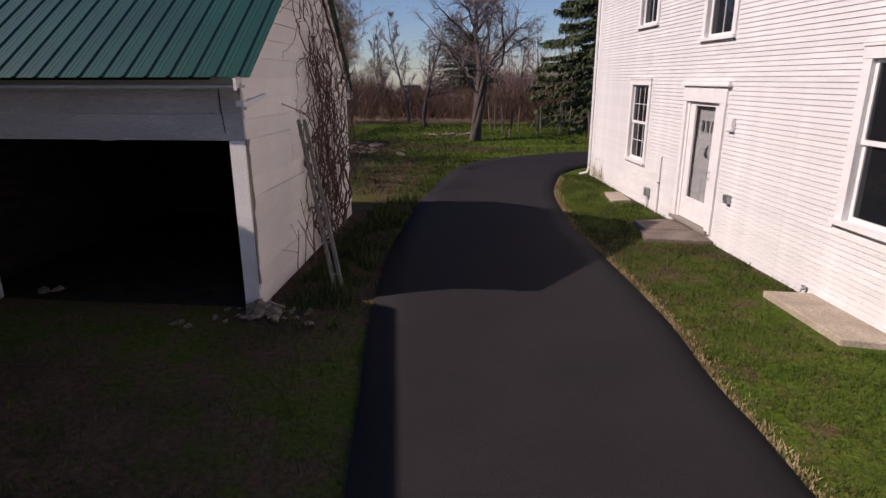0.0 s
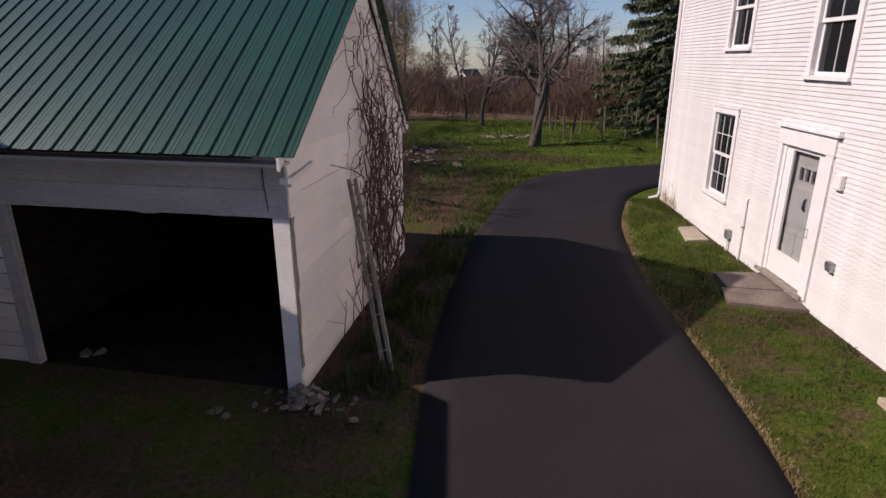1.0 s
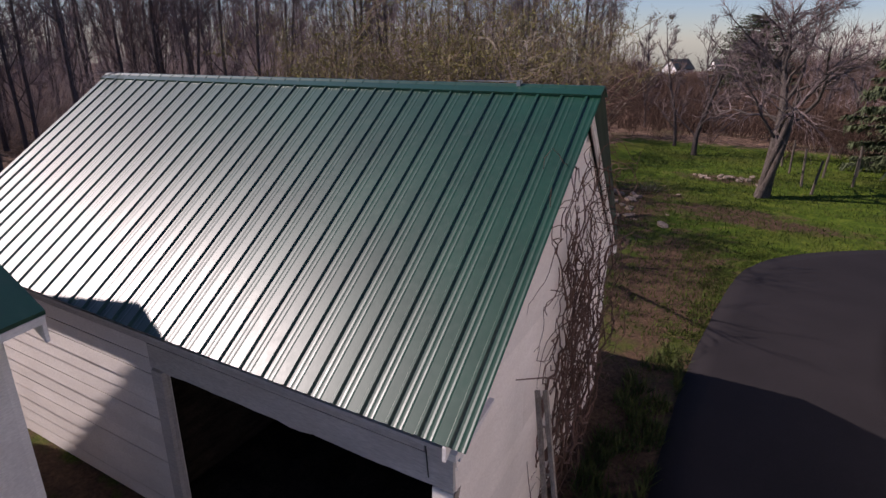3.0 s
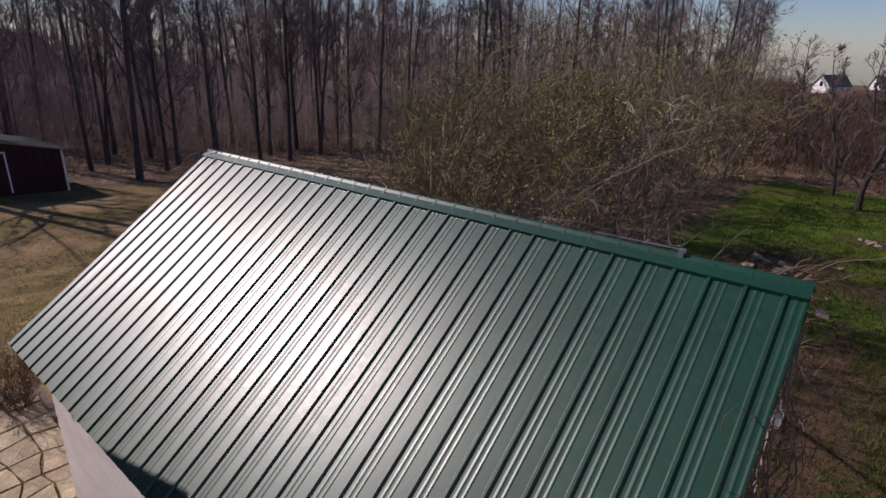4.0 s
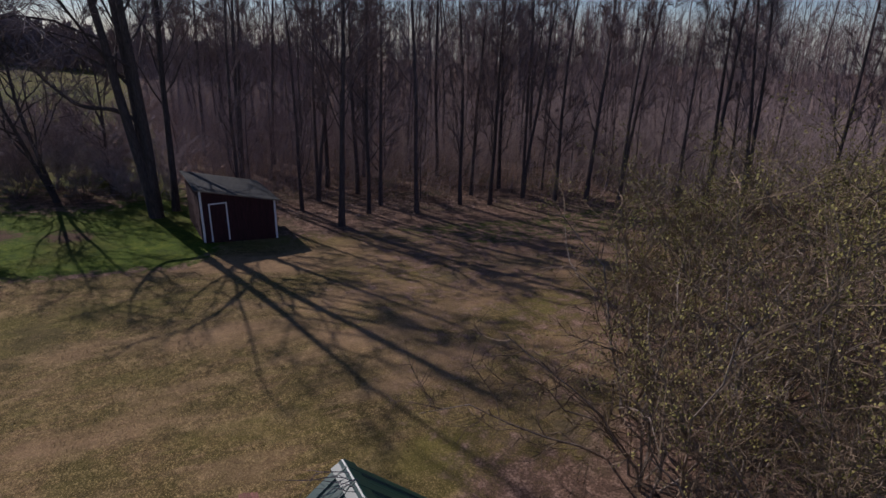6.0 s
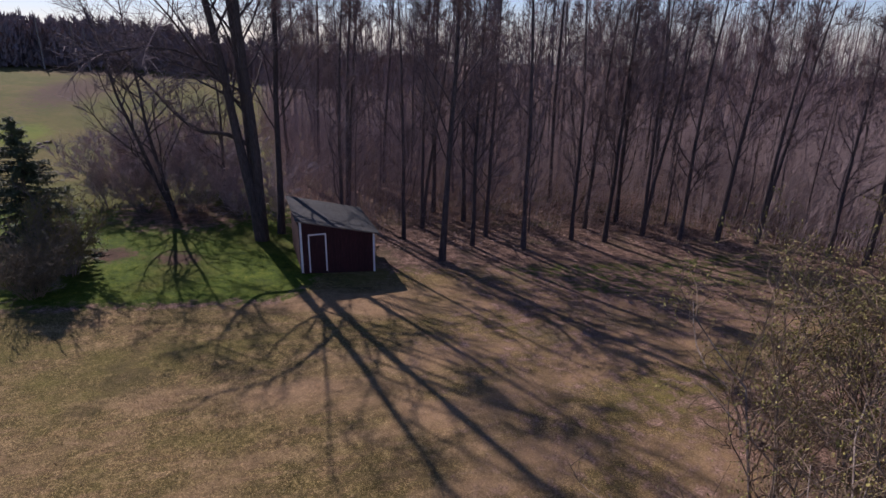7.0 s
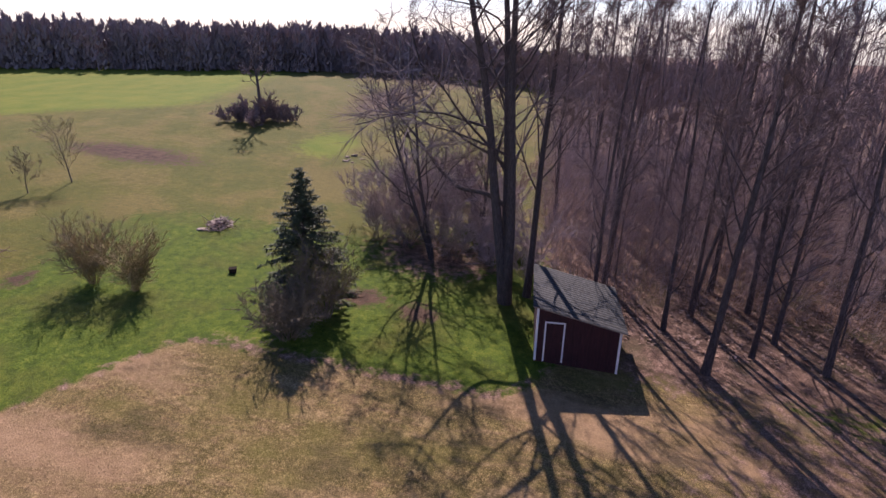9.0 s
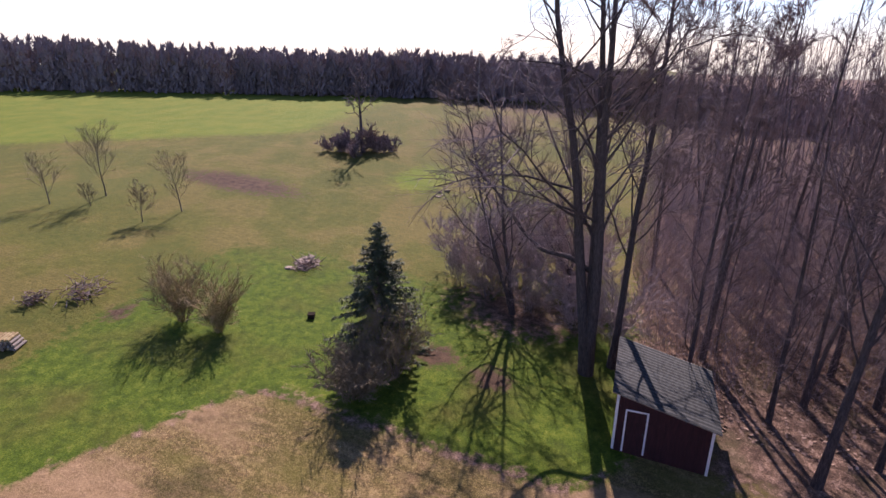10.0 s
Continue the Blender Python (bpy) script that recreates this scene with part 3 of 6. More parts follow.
def sash_window(name, label, at, w, h, cols, rows, trim=0.11):
    """A double-hung window: casing, sill, two sashes with muntins and panes. Origin: middle of the opening's foot, facing -y."""
    win = thing(name, label, "window", kind="structure", at=at)
    g = Geo()
    g.box(-w / 2 - trim, -0.035, 0.0, -w / 2, 0.02, h).box(w / 2, -0.035, 0.0, w / 2 + trim, 0.02, h)
    g.box(-w / 2 - trim - 0.01, -0.04, h, w / 2 + trim + 0.01, 0.02, h + trim)
    g.box(-w / 2 - trim - 0.02, -0.055, h + trim, w / 2 + trim + 0.02, 0.02, h + trim + 0.03)
    part("window_frame", g, "trim", win)
    part("window_sill", Geo().box(-w / 2 - trim - 0.02, -0.07, -0.055, w / 2 + trim + 0.02, 0.1, -0.002), "trim", win)
    for k, (z0, z1, y) in enumerate(((0.0, h / 2 + 0.02, 0.05), (h / 2 - 0.02, h, 0.02))):
        s = 0.045
        g = Geo()
        g.box(-w / 2, y, z0, -w / 2 + s, y + 0.035, z1).box(w / 2 - s, y, z0, w / 2, y + 0.035, z1)
        g.box(-w / 2 + s, y, z0, w / 2 - s, y + 0.035, z0 + s + 0.01).box(-w / 2 + s, y, z1 - s, w / 2 - s, y + 0.035, z1)
        gw, gh = w - 2 * s, z1 - z0 - 2 * s - 0.01
        for i in range(1, cols):
            x = -w / 2 + s + gw * i / cols
            g.box(x - 0.006, y + 0.003, z0 + s + 0.01, x + 0.006, y + 0.03, z1 - s)
        for j in range(1, rows):
            z = z0 + s + 0.01 + gh * j / rows
            g.box(-w / 2 + s, y + 0.004, z - 0.006, w / 2 - s, y + 0.029, z + 0.006)
        sash = part("sash", g, "trim", win)
        for i in range(cols):
            for j in range(rows):
                x, z = -w / 2 + s + gw * i / cols, z0 + s + 0.01 + gh * j / rows
                part("pane", Geo().box(x + 0.006, y + 0.014, z + 0.006, x + gw / cols - 0.006, y + 0.018, z + gh / rows - 0.006), "glass", sash)
    return win


# ---- white farmhouse ----
HOUSE = Matrix(((0.1366, 0.9906, 0, 5.352), (-0.9906, 0.1366, 0, 10.415), (0, 0, 1, 0), (0, 0, 0, 1)))


def make_house():
    L, TOP, DEEP = 19.0, 5.9, 7.5
    house = thing("farmhouse", "two-storey white clapboard farmhouse beside the driveway", "house", at=HOUSE)
    holes = [(2.81, 3.76, 0.89, 2.49), (5.62, 6.80, 0.10, 2.24), (2.94, 3.82, 3.70, 5.1), (5.98, 6.86, 3.27, 4.75), (9.88, 11.0, 1.06, 2.82)]
    part("wall", wall_with_holes(0, L, 0.0, 0.18, -0.05, TOP, holes).box(0, 0.18, -0.05, 0.18, DEEP, TOP).box(L - 0.18, 0.18, -0.05, L, DEEP, TOP).box(0.18, DEEP - 0.18, -0.05, L - 0.18, DEEP, TOP), "white", house)
    part("foundation", Geo().box(0.03, 0.03, -0.4, L - 0.03, DEEP - 0.03, 0.0), "slab", house)
    # floor and partitions, coloured as dark as unlit rooms
    part("interior_floor", Geo().box(0.2, 0.2, 2.95, L - 0.2, DEEP - 0.2, 3.1).box(0.2, 0.9, 0.0, L - 0.2, 1.0, 2.95).box(0.2, 0.9, 3.1, L - 0.2, 1.0, TOP), "darkwood_shade", house)
    part("corner_board", Geo().box(-0.03, -0.025, -0.03, 0.10, 0.16, TOP), "trim", house)
    part("downspout", Geo().tube([(-0.06, -0.06, TOP), (-0.06, -0.06, 0.2), (-0.07, -0.1, 0.08), (-0.12, -0.3, 0.02)], [0.035] * 4, 8, True), "trim", house, "white downspout")
    rise = 2.6
    for y0, y1, z0, z1 in ((-0.35, DEEP / 2, TOP - 0.1, TOP + rise), (DEEP / 2, DEEP + 0.35, TOP + rise, TOP - 0.1)):
        part("roof", Geo().prism([(y0, z0), (y1, z1), (y1, z1 + 0.12), (y0, z0 + 0.12)], -0.3, L + 0.3, lambda u, w, d: (d, u, w)), "shingle", house)
    for x in (0.01, L - 0.17):
        part("gable", Geo().prism([(0.0, TOP), (DEEP, TOP), (DEEP / 2, TOP + rise - 0.05)], x, x + 0.16, lambda u, w, d: (d, u, w)), "white", house)
    # door with casing, storm door and the panelled door behind it
    door = thing("door_1", "white storm door with tall glass in a plain casing", "door", kind="structure", at=HOUSE @ pose(6.21, 0, 0))
    g = Geo().box(-0.71, -0.04, 0.12, -0.59, 0.03, 2.24).box(0.59, -0.04, 0.12, 0.77, 0.03, 2.24).box(-0.73, -0.045, 2.24, 0.79, 0.03, 2.5)
    g.box(-0.78, -0.09, 2.5, 0.88, 0.03, 2.54).box(-0.76, -0.07, 2.54, 0.86, 0.03, 2.575)
    part("casing", g, "trim", door)
    part("threshold", Geo().box(-0.71, -0.09, 0.11, 0.71, 0.16, 0.16), "greywood", door, "worn grey wooden threshold")
    part("riser", Geo().box(-0.70, -0.03, -0.06, 0.70, 0.1, 0.11), "trim", door)
    storm = part("storm_door", wall_with_holes(-0.52, 0.54, 0.02, 0.055, 0.17, 2.235, [(-0.33, 0.37, 0.56, 2.17)]).box(-0.59, 0.0, 0.165, -0.522, 0.055, 2.24).box(0.542, 0.0, 0.165, 0.59, 0.055, 2.24), "trim", door)
    part("pane", Geo().box(-0.34, 0.036, 0.55, 0.38, 0.04, 2.18), "glass_clear", storm).visible_shadow = False
    part("handle", Geo().tube([(0.44, 0.01, 1.12), (0.44, -0.03, 1.12), (0.44, -0.03, 1.0), (0.44, 0.01, 1.0)], [0.009] * 4, 6, True), "metal", storm, "small metal pull handle")
    inner = wall_with_holes(-0.45, 0.48, 0.12, 0.16, 0.17, 2.2, [(-0.25 + 0.17 * i, -0.13 + 0.17 * i, 1.72, 1.92) for i in range(4)])
    inner.box(-0.40, 0.105, 0.3, -0.02, 0.12, 0.95).box(0.04, 0.105, 0.3, 0.42, 0.12, 0.95).box(-0.40, 0.105, 1.05, 0.42, 0.12, 1.62)
    leaf = part("inner_door", inner, "innerdoor", door, "pale panelled door with a row of small lights on top")
    part("knocker", Geo().tube([(0.1, 0.10, 1.5), (0.1, 0.07, 1.45), (0.1, 0.07, 1.35), (0.1, 0.10, 1.3)], [0.01, 0.016, 0.02, 0.01], 6, True), "dark", leaf, "dark metal knocker")
    # near-black sheet painted as the shade of the room behind the small lights
    part("dark_backing", Geo().box(-0.58, 0.17, 0.1, 0.58, 0.19, 2.23), "darkwood_shade", door)
    sash_window("window_1", "white twelve-pane sash window with dark glass", HOUSE @ pose(3.285, 0, 0.89), 0.95, 1.6, 3, 2)
    sash_window("window_2", "upper white sash window with dark glass", HOUSE @ pose(3.38, 0, 3.70), 0.88, 1.4, 2, 1)
    sash_window("window_3", "upper white sash window with pale curtains", HOUSE @ pose(6.42, 0, 3.27), 0.88, 1.48, 2, 1)
    sash_window("window_4", "large white sash window beside the stone slab", HOUSE @ pose(10.44, 0, 1.06), 1.12, 1.76, 2, 1, 0.13)
    # wall fittings
    w = HOUSE
    box = thing("wall_box", "small white utility box on the clapboards", "utility box", at=w @ pose(7.24, -0.02, 1.84))
    part("body", Geo().box(-0.08, -0.05, 0, 0.08, 0, 0.2), "trim", box)
    part("cover", Geo().box(-0.07, -0.058, 0.012, 0.07, -0.051, 0.188), "trim", box)
    out = thing("outdoor_socket", "grey metal outdoor socket on the clapboards", "socket", at=w @ pose(7.43, -0.02, 0.75))
    part("body", Geo().box(-0.06, -0.06, 0, 0.06, 0, 0.13), "metal", out)
    part("flap", Geo().box(-0.055, -0.075, 0.05, 0.055, -0.061, 0.125), "metal", out)
    met = thing("meter_post", "grey meter box on a short white post", "meter", at=w @ pose(4.27, -0.06, 0))
    part("post", Geo().tube([(0, 0, -0.1), (0, 0, 0.27)], [0.022, 0.022], 8, True), "trim", met)
    part("box", Geo().box(-0.06, -0.05, 0.26, 0.06, 0.04, 0.42), "metal", met)
    pipe = thing("conduit", "white conduit pipe standing against the wall", "pipe", at=w @ pose(4.76, -0.04, 0))
    part("pipe", Geo().tube([(0, 0, -0.1), (0, 0, 1.12), (0, 0.03, 1.15)], [0.02] * 3, 8, True), "trim", pipe)
    part("clip", Geo().box(-0.03, -0.024, 0.6, 0.03, 0.03, 0.63), "metal", pipe)
    tap = thing("hose_bib", "small metal tap low on the clapboards", "tap", at=w @ pose(9.51, -0.02, 0.10))
    part("body", Geo().tube([(0, 0, 0.0), (0, -0.07, 0), (0, -0.09, -0.04)], [0.018, 0.018, 0.015], 6, True), "metal", tap)
    part("wheel", Geo().tube([(0, -0.05, 0.02), (0, -0.05, 0.045)], [0.006, 0.03], 8, True), "metal", tap)
    return house, holes


def glass_clear_material():
    m, nt, b = material("clear_pane", 0.02, 0, 0.5)
    tr = nt.nodes.new("ShaderNodeBsdfTransparent")
    gl = node(nt, "BsdfGlossy", Roughness=0.03)
    mixn = nt.nodes.new("ShaderNodeMixShader")
    lw = node(nt, "LayerWeight", Blend=0.5)
    nt.links.new(ramp(nt, lw.outputs["Facing"], (0.3, (0.05, 0.05, 0.05)), (0.95, (0.45, 0.45, 0.45))), mixn.inputs[0])
    nt.links.new(tr.outputs[0], mixn.inputs[1])
    nt.links.new(gl.outputs[0], mixn.inputs[2])
    nt.links.new(mixn.outputs[0], nt.nodes["Material Output"].inputs[0])
    tr.inputs[0].default_value = (0.80, 0.80, 0.81, 1)
    return m


MAT["glass_clear"] = glass_clear_material()
house, house_holes = make_house()


# ---- garage ----
GX0, GX1, GY1 = -7.45, 0.0, 5.02      # west wall, gable wall, rear wall
EAVE, RIDGE, REAR = (-0.31, 2.64), (2.745, 4.765), (5.27, 2.42)


def ridge_drop(x):
    """The old ridge sinks towards the west."""
    return 0.0173 * (x - 0.2)


def tent(y):
    """1 at the ridge, 0 at both eaves."""
    return (y - EAVE[0]) / (RIDGE[0] - EAVE[0]) if y < RIDGE[0] else (REAR[0] - y) / (REAR[0] - RIDGE[0])


def on_rear(x, y):
    """Height of the rear slope."""
    return RIDGE[1] + (REAR[1] - RIDGE[1]) * (y - RIDGE[0]) / (REAR[0] - RIDGE[0]) + ridge_drop(x) * tent(y) + 0.012


def roof_under(y):
    """Underside of the garage roof at y."""
    if y < RIDGE[0]:
        return EAVE[1] + (RIDGE[1] - EAVE[1]) * (y - EAVE[0]) / (RIDGE[0] - EAVE[0]) - 0.05
    return RIDGE[1] + (REAR[1] - RIDGE[1]) * (y - RIDGE[0]) / (REAR[0] - RIDGE[0]) - 0.05


def make_garage():
    gar = thing("garage", "old white clapboard garage with a green metal roof and open bay", "garage")
    ox0, ox1, oz = -3.37, -0.16, 1.97
    front = wall_with_holes(GX0, GX1, 0.0, 0.045, -0.25, roof_under(0.0) - 0.01, [(ox0, ox1, -0.25, oz)])
    part("front_wall", front, "oldwhite", gar)
    shape = [(0.046, -0.25), (GY1 - 0.12, -0.25), (GY1 - 0.12, roof_under(GY1 - 0.12)), (RIDGE[0], RIDGE[1] - 0.06), (0.046, roof_under(0.046))]
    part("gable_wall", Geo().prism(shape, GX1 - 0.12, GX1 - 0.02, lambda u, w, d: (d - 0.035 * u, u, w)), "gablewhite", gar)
    part("gable_wall", Geo().prism([(u, w - (0.2 * tent(u) if w > 0 else 0)) for u, w in shape], GX0, GX0 + 0.12, lambda u, w, d: (d, u, w)), "oldwhite", gar)
    part("rear_wall", Geo().box(GX0, GY1 - 0.12, -0.25, GX1 - 0.17, GY1, roof_under(GY1) - 0.01), "oldwhite", gar)
    # lining and floor are coloured near-black to paint the bay's shade
    part("lining", Geo().box(GX0 + 0.13, GY1 - 0.16, -0.2, GX1 - 0.35, GY1 - 0.13, 2.4).box(-4.0, 0.13, -0.2, -3.9, GY1 - 0.2, 2.5), "darkwood_shade", gar)
    part("dirt_floor", Geo().box(GX0 + 0.13, 0.002, -0.3, GX1 - 0.2, GY1 - 0.13, 0.012), "darkwood_shade", gar)
    # boards of the lintel, posts and corner
    rng = random.Random(2)
    low = [(-3.56 + 3.56 * i / 26, oz + 0.012 + rng.uniform(-0.008, 0.008) - (0.026 if i in (14, 15) else 0)) for i in range(27)]
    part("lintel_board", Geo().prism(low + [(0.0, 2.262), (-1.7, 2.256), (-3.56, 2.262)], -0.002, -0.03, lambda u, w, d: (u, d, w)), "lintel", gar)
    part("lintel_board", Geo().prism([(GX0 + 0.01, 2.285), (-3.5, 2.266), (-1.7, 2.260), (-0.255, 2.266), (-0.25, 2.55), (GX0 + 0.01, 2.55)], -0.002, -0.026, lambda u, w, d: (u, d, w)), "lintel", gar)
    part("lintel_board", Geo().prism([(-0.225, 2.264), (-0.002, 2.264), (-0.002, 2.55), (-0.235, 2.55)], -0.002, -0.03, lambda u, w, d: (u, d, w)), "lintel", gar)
    # torn strip along the corner
    edge = [(0.03 + rng.uniform(-0.03, 0.05) * (0.3 + 0.7 * math.sin(i * 0.5) ** 2), 0.3 + i * 0.105) for i in range(17)]
    part("torn_strip", Geo().prism([(-0.028, 0.3)] + edge + [(-0.028, 1.98)], 0.004, 0.016, lambda u, w, d: (d - 0.035 * u, u, w)), "greywood", gar, "torn grey strip of bare wood")
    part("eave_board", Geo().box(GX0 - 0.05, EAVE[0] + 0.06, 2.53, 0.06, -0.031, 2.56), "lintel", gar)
    part("cornice_return", Geo().box(-0.03, -0.10, 2.34, 0.055, -0.031, 2.40).prism([(-0.031, 2.30), (0.60, 2.43), (0.60, 2.46), (-0.031, 2.385)], -0.005, 0.055, lambda u, w, d: (d - 0.035 * u, u, w)), "oldwhite", gar)
    part("cornice_return", Geo().box(-0.19, 4.98, 2.24, -0.10, 5.22, 2.37), "oldwhite", gar)
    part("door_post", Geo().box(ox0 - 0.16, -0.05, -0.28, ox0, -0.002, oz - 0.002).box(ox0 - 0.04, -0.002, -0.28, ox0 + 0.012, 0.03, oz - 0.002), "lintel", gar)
    part("corner_post", Geo().box(ox1 - 0.02, -0.03, -0.12, ox1 + 0.16, -0.002, oz - 0.002).box(ox1, -0.002, -0.12, ox1 + 0.06, 0.12, oz - 0.002), "oldwhite", gar)
    # rakes, purlins, soffits
    for x, xr in ((0.06, -0.05), (GX0 - 0.1, GX0 - 0.1)):
        part("rake_board", Geo().prism([(EAVE[0], EAVE[1] - 0.13), (EAVE[0], EAVE[1] - 0.012), (RIDGE[0], RIDGE[1] - 0.012), (RIDGE[0], RIDGE[1] - 0.13)], x, x + 0.03, lambda u, w, d: (d - (0.033 * (u + 0.31) if d > -1 else 0.28 * tent(u)), u, w + ridge_drop(d) * tent(u))), "oldwhite", gar)
        part("rake_board", Geo().prism([(REAR[0], REAR[1] - 0.13), (RIDGE[0], RIDGE[1] - 0.13), (RIDGE[0], RIDGE[1] - 0.012), (REAR[0], REAR[1] - 0.012)], xr, xr + 0.03, lambda u, w, d: (d - (0.28 * tent(u) if d < -1 else 0.13 * (1 - tent(u))), u, w + ridge_drop(d) * tent(u))), "oldwhite", gar)
    # the deck follows the twist of the roof, station by station
    deck, ring, stations = Geo(), [(EAVE[0] + 0.03, EAVE[1] - 0.026), (EAVE[0] + 0.03, EAVE[1] - 0.014), (RIDGE[0], RIDGE[1] - 0.014), (REAR[0] - 0.03, REAR[1] - 0.014), (REAR[0] - 0.03, REAR[1] - 0.026), (RIDGE[0], RIDGE[1] - 0.031)], 31
    for k in range(stations):
        x = GX0 - 0.07 + 7.32 * k / (stations - 1)
        deck.v += [(x, u, w + ridge_drop(x) * tent(u)) for u, w in ring]
    for k in range(stations - 1):
        deck.f += [(k * 6 + i, k * 6 + (i + 1) % 6, k * 6 + 6 + (i + 1) % 6, k * 6 + 6 + i) for i in range(6)]
    deck.f += [(5, 4, 3, 2, 1, 0), tuple((stations - 1) * 6 + i for i in range(6))]
    part("roof_deck", deck, "darkwood_shade", gar)
    roof_sheet("roof_panel", gar, GX0 - 0.16, 0.23, EAVE, RIDGE, -0.11, -0.28)
    roof_sheet("roof_panel", gar, GX0 - 0.16, -0.10, REAR, RIDGE, 0.22, -0.28)
    cap = Geo()
    sf, sr = (RIDGE[1] - EAVE[1]) / (RIDGE[0] - EAVE[0]), (RIDGE[1] - REAR[1]) / (REAR[0] - RIDGE[0])
    a, flat = 0.135, 0.53
    lip = RIDGE[1] - a * flat + 0.012
    cap.prism([(RIDGE[0] - a, RIDGE[1] - a * sf + 0.012), (RIDGE[0] - a - 0.004, lip), (RIDGE[0] - 0.05, RIDGE[1] - 0.05 * flat + 0.014), (RIDGE[0] - 0.018, RIDGE[1] + 0.012), (RIDGE[0], RIDGE[1] + 0.017), (RIDGE[0] + 0.018, RIDGE[1] + 0.010), (RIDGE[0] + a, RIDGE[1] - a * sr + 0.03), (RIDGE[0] + a, RIDGE[1] - a * sr + 0.022), (RIDGE[0], RIDGE[1] + 0.004), (RIDGE[0] - a + 0.006, lip - 0.008)], GX0 - 0.45, 0.13, lambda u, w, d: (d, u, w + ridge_drop(d)))
    part("ridge_cap", cap, "roof", gar)
    return gar


garage = make_garage()


# ---- neighbouring barn that shades the yard ----
def make_barn():
    barn = thing("barn", "white clapboard barn with a green metal roof beside the garage", "barn", at=pose(-2.46, -1.33, 0))
    # local x west, y along the ridge to the south; gable at y = 0
    E, R, W = (0.0, 3.42), (-4.72, 5.885), (-7.55, 3.1)
    L = 10.0

    def slab(p, q, name, mat, off, th, y0, y1):
        part(name, Geo().prism([(p[0], p[1] + off), (q[0], q[1] + off), (q[0], q[1] + off + th), (p[0], p[1] + off + th)], y0, y1, lambda u, w, d: (u + 0.18 * d, -d, w)), mat, barn)
    slab(E, R, "roof", "roof", 0.0, 0.03, 0, L)
    slab(R, W, "roof", "roof", 0.0, 0.03, 0, L)
    slab(E, R, "roof_deck", "oldwhite", -0.06, 0.055, 0.01, L - 0.01)
    slab(R, W, "roof_deck", "oldwhite", -0.06, 0.055, 0.01, L - 0.01)
    slab(E, R, "rake_board", "oldwhite", -0.2, 0.14, 0.012, 0.04)
    slab(R, W, "rake_board", "oldwhite", -0.2, 0.14, 0.012, 0.04)
    part("wall", Geo().prism([(-0.34, -0.3), (-0.34, 3.5), (-4.72, 5.74), (-7.25, 3.25), (-7.25, -0.3)], 0.2, 0.34, lambda u, w, d: (u + 0.18 * d, -d, w)), "oldwhite", barn)
    for u0, u1, top in ((-0.48, -0.34, 3.5), (-7.25, -7.11, 3.2)):
        part("wall", Geo().prism([(u0, -0.3), (u1, -0.3), (u1, top), (u0, top)], 0.34, L - 0.3, lambda u, w, d: (u + 0.18 * d, -d, w)), "oldwhite", barn)
    part("wall", Geo().prism([(-7.11, -0.3), (-0.48, -0.3), (-0.48, 3.2), (-7.11, 3.2)], L - 0.44, L - 0.3, lambda u, w, d: (u + 0.18 * d, -d, w)), "oldwhite", barn)
    part("corner_board", Geo().box(-0.50, -0.30, -0.3, -0.30, -0.17, 3.42), "oldwhite", barn)
    return barn


barn = make_barn()


